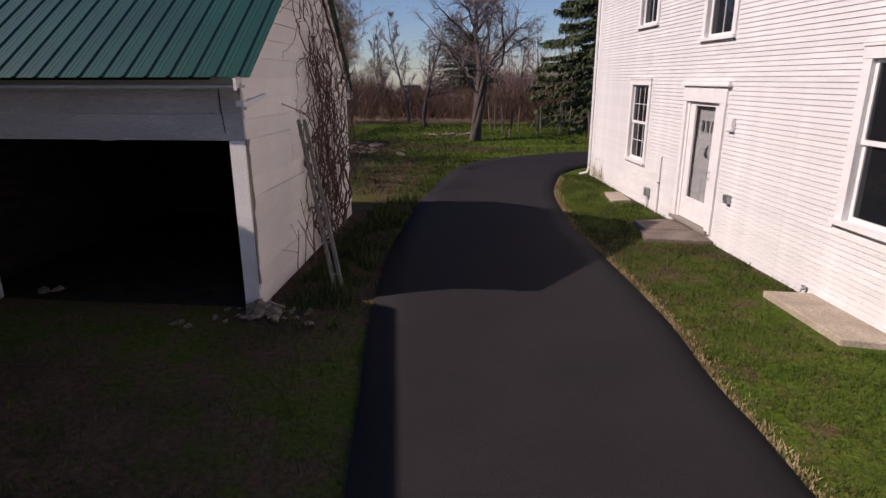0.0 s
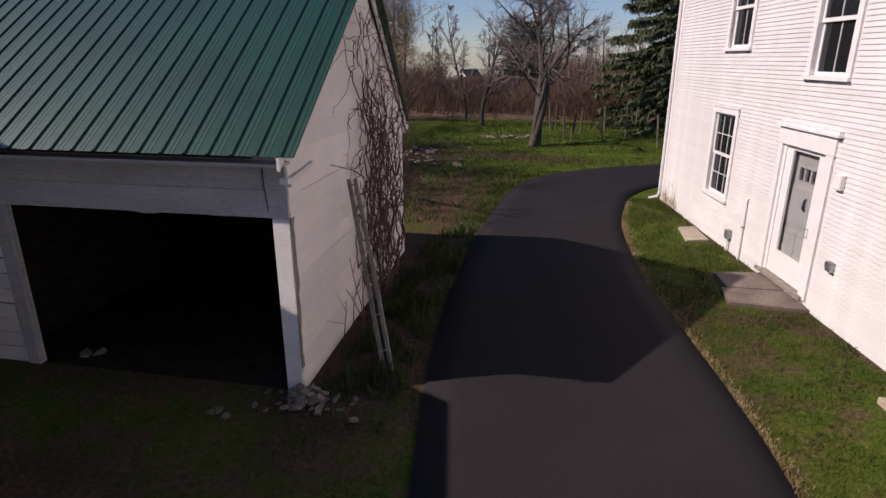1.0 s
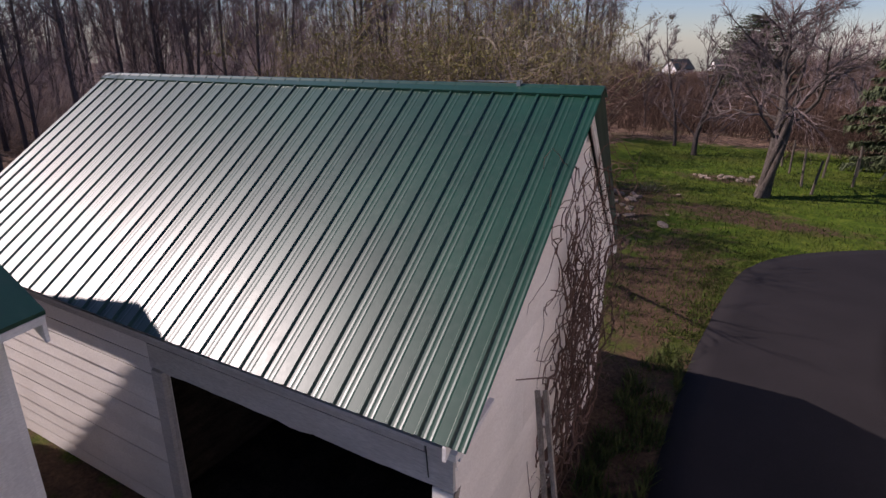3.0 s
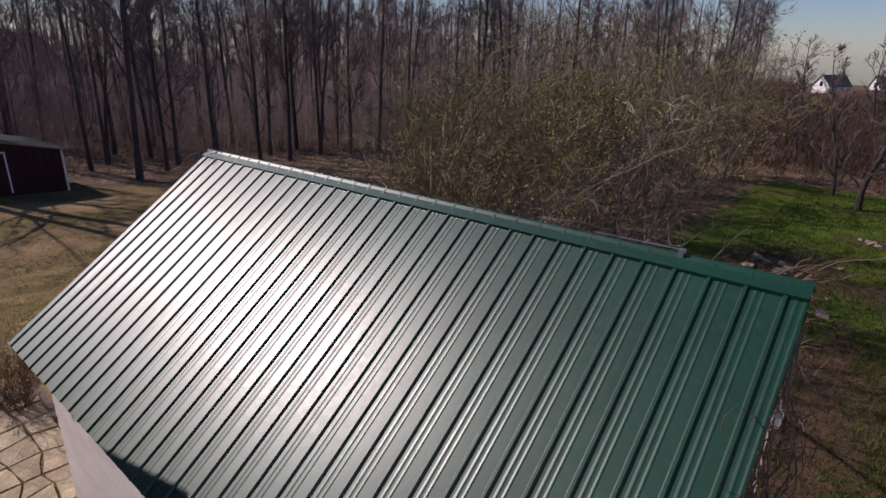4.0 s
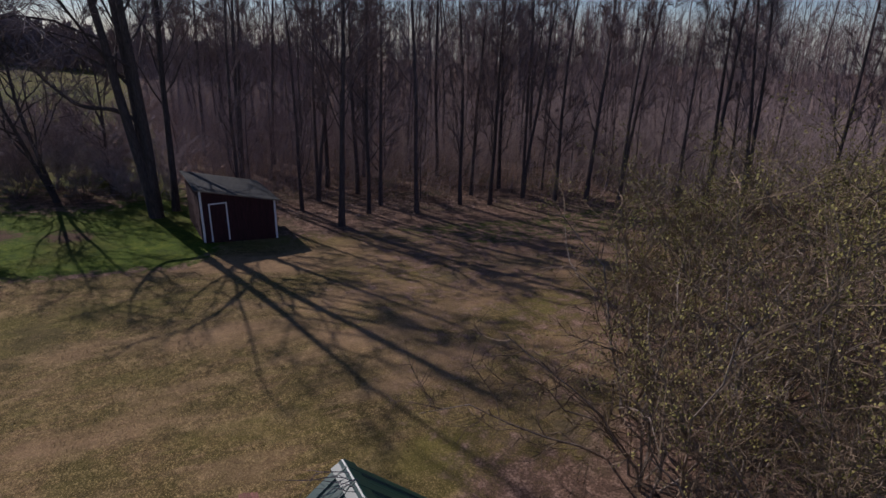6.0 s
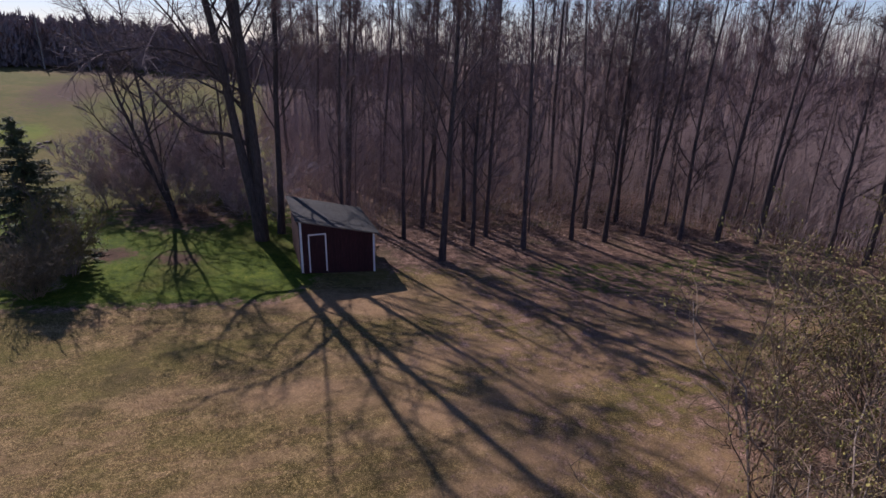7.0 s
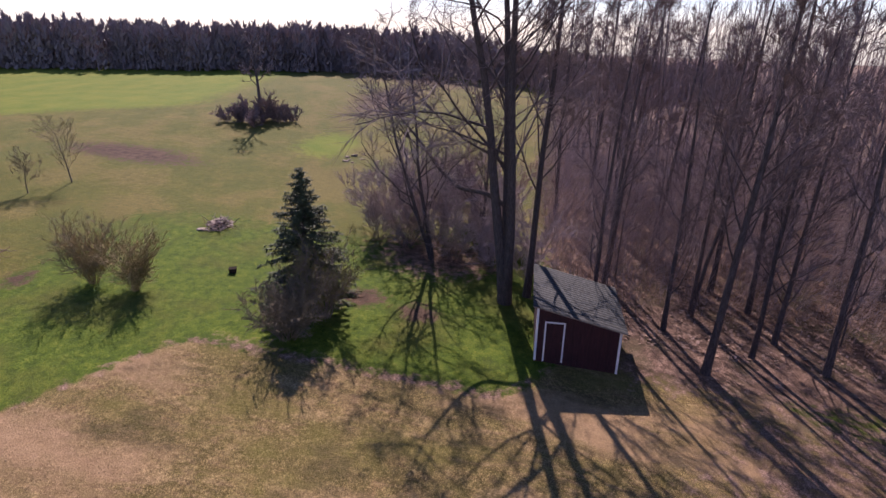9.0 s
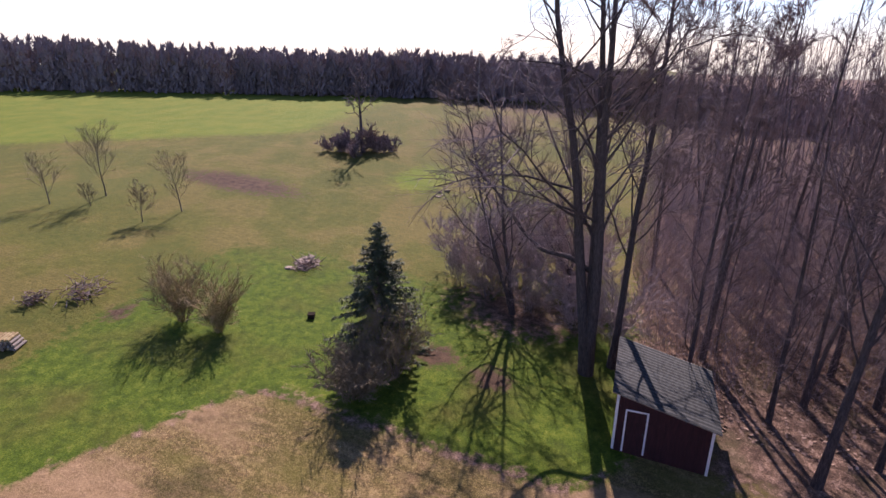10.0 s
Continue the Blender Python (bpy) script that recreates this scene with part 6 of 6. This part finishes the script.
# ---- by the garage ----
def make_vines():
    rng = random.Random(14)
    vine = thing("climbing_vine", "bare red-brown vine tangled over the garage's gable", "vine")
    for i in range(46):
        g = Geo()
        y, z = rng.uniform(2.2, 4.0), rng.uniform(-0.1, 0.3) if i < 24 else rng.uniform(0.6, 3.0)
        p = Vector((-0.035 * y + rng.uniform(0.05, 0.22), y, z))
        pts = [p]
        heading, top = rng.gauss(0, 0.4), rng.uniform(2.6, 4.3)
        for k in range(34):
            heading += rng.gauss(0, 0.65) - 0.25 * heading
            mid = 3.0 if pts[-1].z < 2.6 else 2.9
            yy = max(1.95 + 0.1 * rng.random(), pts[-1].y + math.sin(heading) * 0.13 + 0.02 * (mid - pts[-1].y))
            zz = pts[-1].z + math.cos(heading) * 0.115
            lim = roof_under(yy) - 0.05
            if zz > min(lim, top):
                break
            xx = min(0.34, max(-0.035 * yy + 0.03, pts[-1].x + rng.gauss(0, 0.03)))
            pts.append(Vector((xx, yy, zz)))
        if len(pts) > 4:
            r = rng.uniform(0.007, 0.019)
            g.tube(pts, taper(r, r * 0.35, len(pts)), 5)
            part("main_stem", g, "vine", vine, smooth=True)
    fine = Geo()
    for i in range(170):
        z = 0.4 + 3.7 * rng.random() ** 0.7
        y = rng.gauss(3.0, 0.5 + 0.2 * (z > 2.4))
        if z > roof_under(y) - 0.1 or y < 1.8:
            continue
        d = Vector((0.1, rng.gauss(0, 1), rng.gauss(0.1, 1)))
        pts = [Vector((-0.035 * y + rng.uniform(0.06, 0.2), y, z))]
        for k in range(9):
            d = (d + Vector((rng.gauss(0, 0.12), rng.gauss(0, 0.5), rng.gauss(-0.06, 0.5)))).normalized()
            q = pts[-1] + d * 0.11
            q.x = min(0.4, max(-0.035 * q.y + 0.03, q.x))
            pts.append(q)
        fine.tube(pts, taper(0.0065, 0.0025, 10), 3)
    # shoots that hang over the rear rake
    for i in range(54):
        p = Vector((rng.uniform(-0.25, -0.02), rng.uniform(2.9, 4.4), 0))
        p.z = roof_under(p.y) + rng.uniform(0.05, 0.5)
        fine.tube(bent(rng, p, (rng.uniform(0.2, 1.0), rng.gauss(0.4, 0.5), rng.gauss(0.3, 0.6)), rng.uniform(0.15, 0.45), 6, 0.3, -0.16), taper(0.006, 0.002, 7), 3)
    # long whips that arch out over the rear eave
    for i in range(12):
        p = Vector((rng.uniform(-0.25, 0.0), rng.uniform(2.9, 3.9), 0))
        p.z = roof_under(p.y) + rng.uniform(0.05, 0.3)
        part("whip", Geo().tube(bent(rng, p, (rng.uniform(0.3, 0.9), rng.uniform(0.3, 1.1), rng.uniform(0.3, 1.0)), rng.uniform(0.5, 1.15), 9, 0.16, -0.2), taper(0.007, 0.002, 10), 3), "vine", vine)
    tagged(part("fine_shoot_mat", fine, "vine", vine), "mat of fine tangled vine shoots", kind="stuff")


make_vines()


def make_trellis():
    tr = thing("trellis", "narrow weathered wooden trellis leaning on the gable wall", "trellis")
    foot, top = Vector((0.79, 0.60, -0.05)), Vector((0.15, 1.43, 2.1))
    side = Vector((0.075, 0.04, 0.0))
    for k in range(2):
        a, b = foot + side * (k - 0.5) * 1.1, top + side * (k - 0.5) * 0.9
        part("rail", Geo().tube([a, a.lerp(b, 0.5) + Vector((0.012 * k, 0, 0)), b], [0.03] * 3, 4, True), "greywood", tr)
    for f in (0.12, 0.3, 0.5, 0.68, 0.86, 0.97):
        c = foot.lerp(top, f)
        part("rung", Geo().tube([c - side * 0.6, c + side * 0.6], [0.012] * 2, 4, True), "greywood", tr)
    br = thing("dead_stalk", "thin dead stalk reaching out from the gable wall", "stalk", "dead stalks by the wall")
    part("stem", Geo().tube([(0.0, 1.15, 2.32), (0.15, 1.5, 2.2), (0.2, 1.75, 2.06)], (0.006, 0.008, 0.01), 4), "vine", br)
    rng = random.Random(3)
    for i in range(5):
        st = thing("dead_stalk", "thin dead stalk standing by the gable wall", "stalk", "dead stalks by the wall")
        x, y = 0.12 + rng.uniform(0, 0.3), rng.uniform(0.7, 2.2)
        pts = bent(rng, (x, y, -0.05), (rng.gauss(0, 0.15), rng.gauss(0, 0.2), 1), rng.uniform(0.7, 1.3), 5, 0.1)
        part("stem", Geo().tube(pts, taper(0.008, 0.004, 6), 4), "vine", st)
        for k in (3, 4):
            part("shoot", Geo().tube(bent(rng, pts[k], (rng.gauss(0, 0.5), rng.gauss(0, 0.8), 0.7), 0.28, 3, 0.2), taper(0.004, 0.002, 4), 3), "vine", st)


make_trellis()
rng = random.Random(9)
heap = []
for i in range(64):
    a, r = rng.uniform(0, 6.28), abs(rng.gauss(0, 0.26))
    heap.append((0.06 + r * math.cos(a) * 1.1, -0.22 + r * math.sin(a) * 0.8, rng.uniform(0.035, 0.085), max(0.0, 0.16 - r * 0.45) * rng.random()))
for x, y, s, z in heap:
    ob = tagged(new("rubble_stone", rng.choice(STONES)), "small pale rubble stone heaped at the garage corner", "stone", "rubble heap at the corner")
    ob.matrix_basis = pose(x, y, z + s * 0.3, rng.uniform(-40, 40), rng.uniform(-40, 40), rng.uniform(0, 360)) @ Matrix.Diagonal((s, s * 0.8, s * 0.9, 1))
stones_at("loose_stone", "pale loose stone on the dirt by the open bay", "loose stones by the bay", [(-3.0, 0.25, 0.13), (-2.86, 0.32, 0.10), (-0.75, -0.55, 0.11), (-0.6, -0.62, 0.07)], 12)

wire = thing("hanging_wire", "dark wire hanging on the lintel by the corner", "wire")
part("wire", Geo().tube([(-0.24, -0.034, 2.54), (-0.232, -0.036, 2.3), (-0.212, -0.036, 2.07), (-0.208, -0.036, 2.05)], [0.005] * 4, 5, True), "dark", wire)
clip = thing("ridge_bracket", "small pale metal bracket on the roof ridge", "bracket")
part("bracket", Geo().box(-0.78, 2.70, 4.735, -0.74, 2.76, 4.80), "metal", clip)
part("wire", Geo().tube([(-0.76, 2.75, 4.79), (-1.1, 2.77, 4.775), (-1.5, 2.76, 4.765)], [0.006] * 3, 4, True), "metal", clip)
wire = thing("roof_wire", "thin pale wire lying on the rear roof slope", "wire")
part("wire", Geo().tube([(x, y, on_rear(x, y) + 0.012) for x, y in ((-6.75, 2.92), (-5.9, 3.0), (-4.8, 3.04), (-3.6, 3.1), (-2.4, 3.16))], [0.006] * 5, 4, True), "metal", wire)
deb = thing("dead_vine", "wisp of dead vine caught on the roof's west ridge end", "vine")
rng = random.Random(5)
for i in range(9):
    p = Vector((-7.58 + rng.gauss(0, 0.07), 2.66 + rng.gauss(0, 0.05), 4.655))
    part("tendril", Geo().tube(bent(rng, p, (-0.6, -0.8, 0.05), rng.uniform(0.2, 0.75), 5, 0.22, -0.08), taper(0.006, 0.002, 6), 3), "twig", deb)


def make_patio():
    rng = random.Random(17)
    pat = tagged(part("patio_base", Geo().box(-11.6, -2.4, -0.25, -7.6, 0.6, -0.03), "bluestone"), "old flagstone patio at the garage's west corner", "patio", kind="structure")
    node_at = {(i, j): (-11.55 + i * 0.49 + rng.uniform(-0.13, 0.13), -2.35 + j * 0.46 + rng.uniform(-0.13, 0.13)) for i in range(9) for j in range(7)}
    for i in range(8):
        for j in range(6):
            if node_at[i, j][0] > -10.4 and node_at[i, j][1] < -1.3:
                continue
            quad = [node_at[i, j], node_at[i + 1, j], node_at[i + 1, j + 1], node_at[i, j + 1]]
            cx, cy = sum(q[0] for q in quad) / 4, sum(q[1] for q in quad) / 4
            out = []
            for k in range(4):
                (ax, ay), (bx, by) = quad[k], quad[(k + 1) % 4]
                out += [(ax - cx, ay - cy), ((ax + bx) / 2 - cx + rng.uniform(-0.02, 0.02), (ay + by) / 2 - cy + rng.uniform(-0.02, 0.02))]
            shrink = rng.uniform(0.88, 0.95)
            ob = part("flagstone", Geo().prism([(u * shrink, w * shrink) for u, w in out], -0.06, rng.uniform(0.0, 0.025), lambda u, w, d: (u, w, d)), "flag", pat)
            ob.location = (cx, cy, 0)


MAT["flag"] = simple("tan_flagstone", (0.22, 0.17, 0.11), (0.50, 0.40, 0.28), 3, 0.9, bumpy=0.6, fine=20, island=0.2)
make_patio()


def slab(name, label, outline, z0, z1, mat):
    g = Geo().prism(outline, z0, z1, lambda u, w, d: (u, w, d))
    ob = tagged(part(name, g, mat), label, "stone slab")
    m = ob.modifiers.new("worn_edge", "BEVEL")
    m.width, m.segments = 0.015, 2
    return ob


slab("door_slab", "large brown-grey stone slab before the storm door", [(5.32, 4.72), (5.36, 4.05), (6.26, 4.05), (6.18, 4.86)], -0.1, 0.07, "bluestone")
slab("door_slab", "brown-grey stone slab before the storm door", [(5.27, 4.03), (5.24, 3.42), (6.30, 3.33), (6.27, 4.03)], -0.1, 0.06, "bluestone")
slab("stone_slab", "pale concrete slab lying against the house", [(6.10, 0.95), (6.28, -0.45), (6.86, -0.55), (6.66, 0.9)], -0.1, 0.08, "slab")
slab("stone_slab", "small pale slab lying against the house", [(5.27, 7.62), (5.25, 6.62), (5.70, 6.75), (5.62, 7.75)], -0.1, 0.05, "slab")


# ---- out in the yard ----
def brush_pile(x, y, r, h, seed):
    rng = random.Random(seed)
    pile = thing("brush_pile", "compact heap of brown cut branches on the lawn", "brush pile", "brush piles on the lawn", at=pose(x, y, ground_z(x, y)))
    for i in range(120):
        a = rng.uniform(0, 6.28)
        p = Vector((rng.gauss(0, r * 0.5), rng.gauss(0, r * 0.35), rng.uniform(0, h * 0.8)))
        g = Geo().tube(bent(rng, p, (math.cos(a), math.sin(a), rng.gauss(0.1, 0.35)), rng.uniform(0.5, 1.0) * r, 4, 0.2), taper(rng.uniform(0.012, 0.035), 0.006, 5), 4)
        part("branch", g, rng.choice(("twig", "twig", "vine", "palebark")), pile)


brush_pile(-31.0, -23.1, 1.0, 0.9, 1)
brush_pile(-29.4, -24.6, 0.6, 0.5, 2)
stones_at("field_stone", "grey stone in the low heap on the lawn", "stone heap on the lawn", [(-40.4 + rng.gauss(0, 0.6), -15.8 + rng.gauss(0, 0.5), rng.uniform(0.12, 0.32)) for i in range(34)], 21)
brush_pile(-40.2, -15.6, 0.9, 0.4, 3)
stones_at("field_stone", "pale stone lying out in the field", "pale stones in the field", [(-60.4 + rng.gauss(0, 0.5), -13.3 + rng.gauss(0, 1.0), rng.uniform(0.15, 0.45)) for i in range(9)], 22)
box = thing("well_cover", "small dark square well cover on the lawn", "well cover", at=pose(-34.9, -11.7, ground_z(-34.9, -11.7), 0, 0, 20))
part("curb", Geo().box(-0.16, -0.16, -0.2, 0.16, 0.16, 0.2), "darkwood_shade", box)
part("lid", Geo().box(-0.19, -0.19, 0.202, 0.19, 0.19, 0.24), "darkwood_shade", box)


def log_stack():
    rng = random.Random(33)
    st = thing("log_stack", "low stack of cut firewood logs on the lawn", "firewood", at=pose(-26.2, -21.9, ground_z(-26.2, -21.9), 0, 0, 25) @ Matrix.Scale(0.7, 4))
    for r in range(4):
        for i in range(8 - r):
            y = (i - (8 - r) / 2) * 0.24
            part("log", Geo().tube([(-0.55, y + rng.gauss(0, 0.01), 0.1 + r * 0.2), (0.55 + rng.gauss(0, 0.06), y, 0.1 + r * 0.2)], [rng.uniform(0.09, 0.12)] * 2, 8, True), "greywood" if rng.random() < 0.6 else "straw", st)


log_stack()


# ---- grass ----
MAT["weed"] = simple("dark_weeds", (0.02, 0.03, 0.008), (0.10, 0.12, 0.035), 1.2, 0.85, bumpy=0, fine=9, spec=0.2, world_space=True)


def blades(name, label, mat, count, seed, place, h0, h1, width=0.006):
    rng = random.Random(seed)
    g = Geo()
    made = 0
    while made < count:
        spot = place(rng)
        made += 1
        if spot is None:
            continue
        x, y = spot
        z, a, h = ground_z(x, y) - 0.01, rng.uniform(0, 6.28), rng.uniform(h0, h1)
        dx, dy = math.cos(a) * width, math.sin(a) * width
        lx, ly = rng.gauss(0, 0.35) * h, rng.gauss(0, 0.35) * h
        n = len(g.v)
        g.v += [(x - dx, y - dy, z), (x + dx, y + dy, z), (x + lx, y + ly, z + h)]
        g.f.append((n, n + 1, n + 2))
    tagged(part(name, g, mat), label, "grass", kind="stuff")


def right_edge(y):
    for a, b in zip(DRIVE_R, DRIVE_R[1:]):
        if a.y <= y <= b.y:
            return a.x + (b.x - a.x) * (y - a.y) / (b.y - a.y + 1e-9)
    return 5.0


def left_edge(y):
    for a, b in zip(DRIVE_L, DRIVE_L[1:]):
        if a.y <= y <= b.y:
            return a.x + (b.x - a.x) * (y - a.y) / (b.y - a.y + 1e-9)
    return 2.0


def strip_place(rng):
    y = rng.uniform(-3.5, 10.4)
    x0, x1 = right_edge(y) + 0.02, 5.352 + (10.415 - y) * 0.1379 - 0.03
    x = rng.uniform(x0, x1)
    if noise.noise(Vector((x * 1.6, y * 1.6, 0))) < -0.12 and rng.random() < 0.6:
        return None
    if 3.3 < y < 4.9 and x > 5.2 or -0.6 < y < 1.0 and x > 6.05 or 6.6 < y < 7.8 and x > 5.2:
        return None
    return x, y


def fringe_place(rng):
    y = rng.uniform(-4, 10)
    return right_edge(y) + abs(rng.gauss(0, 0.07)) + 0.005, y


def verge_place(rng):
    y = rng.uniform(-6, 14)
    x = rng.uniform(-4.5 if y < -0.4 else 0.15, left_edge(y) - 0.02)
    if -0.5 < y < 7.2 and rng.random() < 0.9 or noise.noise(Vector((x * 1.3, y * 1.3, 5))) < 0.0 and rng.random() < 0.75:
        return None
    return x, y


def weed_place(rng):
    y = rng.gauss(3.0, 2.6)
    x = rng.uniform(0.2, 1.05)
    return (x, y) if -0.6 < y < 7 and noise.noise(Vector((x * 2, y * 2, 2))) > -0.1 else None


def north_place(rng):
    x, y = rng.uniform(-4, 9), rng.uniform(7, 30)
    if left_edge(y) < x and y < 18:
        return None
    return x, y


def dry_place(rng):
    x, y = rng.uniform(-29, -9), rng.uniform(-13.5, 18)
    if x < lawn_edge(y) + 0.4 or noise.noise(Vector((x * 0.9, y * 0.9, 1))) < -0.05:
        return None
    return x, y


blades("lawn_grass", "short green lawn grass between driveway and house", "blade", 42000, 1, strip_place, 0.03, 0.085)
blades("edge_grass", "dry straw grass along the driveway's edge", "straw", 9000, 2, fringe_place, 0.02, 0.07, 0.008)
blades("verge_grass", "rough grass on the verge by the garage", "blade", 26000, 3, verge_place, 0.04, 0.13, 0.008)
blades("weed_bed", "dark weeds along the gable wall", "weed", 7000, 4, weed_place, 0.06, 0.26, 0.012)
blades("north_grass", "tufted grass on the lawn behind the garage", "blade", 30000, 5, north_place, 0.05, 0.14, 0.014)
blades("dry_grass", "dry straw tufts on the mown field", "straw", 42000, 6, dry_place, 0.02, 0.08, 0.012)


def make_corner_stems():
    rng = random.Random(8)
    g = Geo()
    for i in range(60):
        p = HOUSE @ Vector((rng.uniform(0.25, 1.2), -0.03, rng.uniform(0.0, 0.1)))
        g.tube(bent(rng, p, (rng.gauss(0, 0.2), rng.gauss(0, 0.2), 1), rng.uniform(0.15, 0.6), 3, 0.2), taper(0.004, 0.002, 4), 3)
    tagged(part("dead_stems", g, "straw"), "thin dead stems standing at the house corner", "dead plant", kind="stuff")


make_corner_stems()

# ---- boards of the walls ----
trimmed = [(2.68, 3.89, 0.80, 2.64), (5.48, 7.0, -0.1, 2.56), (2.81, 3.95, 3.62, 5.25), (5.85, 6.99, 3.19, 4.90), (9.72, 11.16, 0.97, 3.0)]
boards("clapboard", house, 0.10, 13.5, 0.0, -0.02, 5.86, 0.068, "white", trimmed, 0.016)
# warped boards with open joints; the near-black sheet behind paints their shade
part("sheathing", Geo().box(GX0, -0.008, -0.2, -3.56, -0.001, 2.265), "darkwood_shade", garage)
rng = random.Random(13)
for i in range(13):
    z = -0.168 + i * 0.188
    a, b = rng.uniform(0, 0.008), rng.uniform(0, 0.012)
    x1 = -3.535 - rng.uniform(0, 0.02)
    g = Geo().prism([(-0.009, 0), (-0.034, 0), (-0.022, 0.170), (-0.009, 0.170)], 0, 1, lambda u, w, d: (GX0 + (x1 - GX0) * d, u - 0.012 * d * (i % 3 == 1), z + w + (a if d else b)))
    part("siding_board", g, "oldwhite", garage)
GABLE = Matrix.Translation((-0.018, 0, 0)) @ pose(0, 0, 0, 0, 0, 92.0)


def gable_span(z):
    sf = (RIDGE[1] - EAVE[1]) / (RIDGE[0] - EAVE[0])
    sr = (RIDGE[1] - REAR[1]) / (REAR[0] - RIDGE[0])
    return max(0.0, EAVE[0] + (z + 0.21 - EAVE[1]) / sf), min(GY1, RIDGE[0] + (RIDGE[1] - 0.21 - z) / sr)


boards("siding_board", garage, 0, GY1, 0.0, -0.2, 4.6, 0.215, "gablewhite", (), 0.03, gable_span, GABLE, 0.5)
boards("siding_board", barn, -6.2, 0.15, 0.0, -0.2, 3.0, 0.2, "oldwhite", (), 0.015, None, Matrix.Translation((-0.3, -0.199, 0)) @ pose(0, 0, 0, 0, 0, 180) @ Matrix.Translation((6.7, 0, 0)))
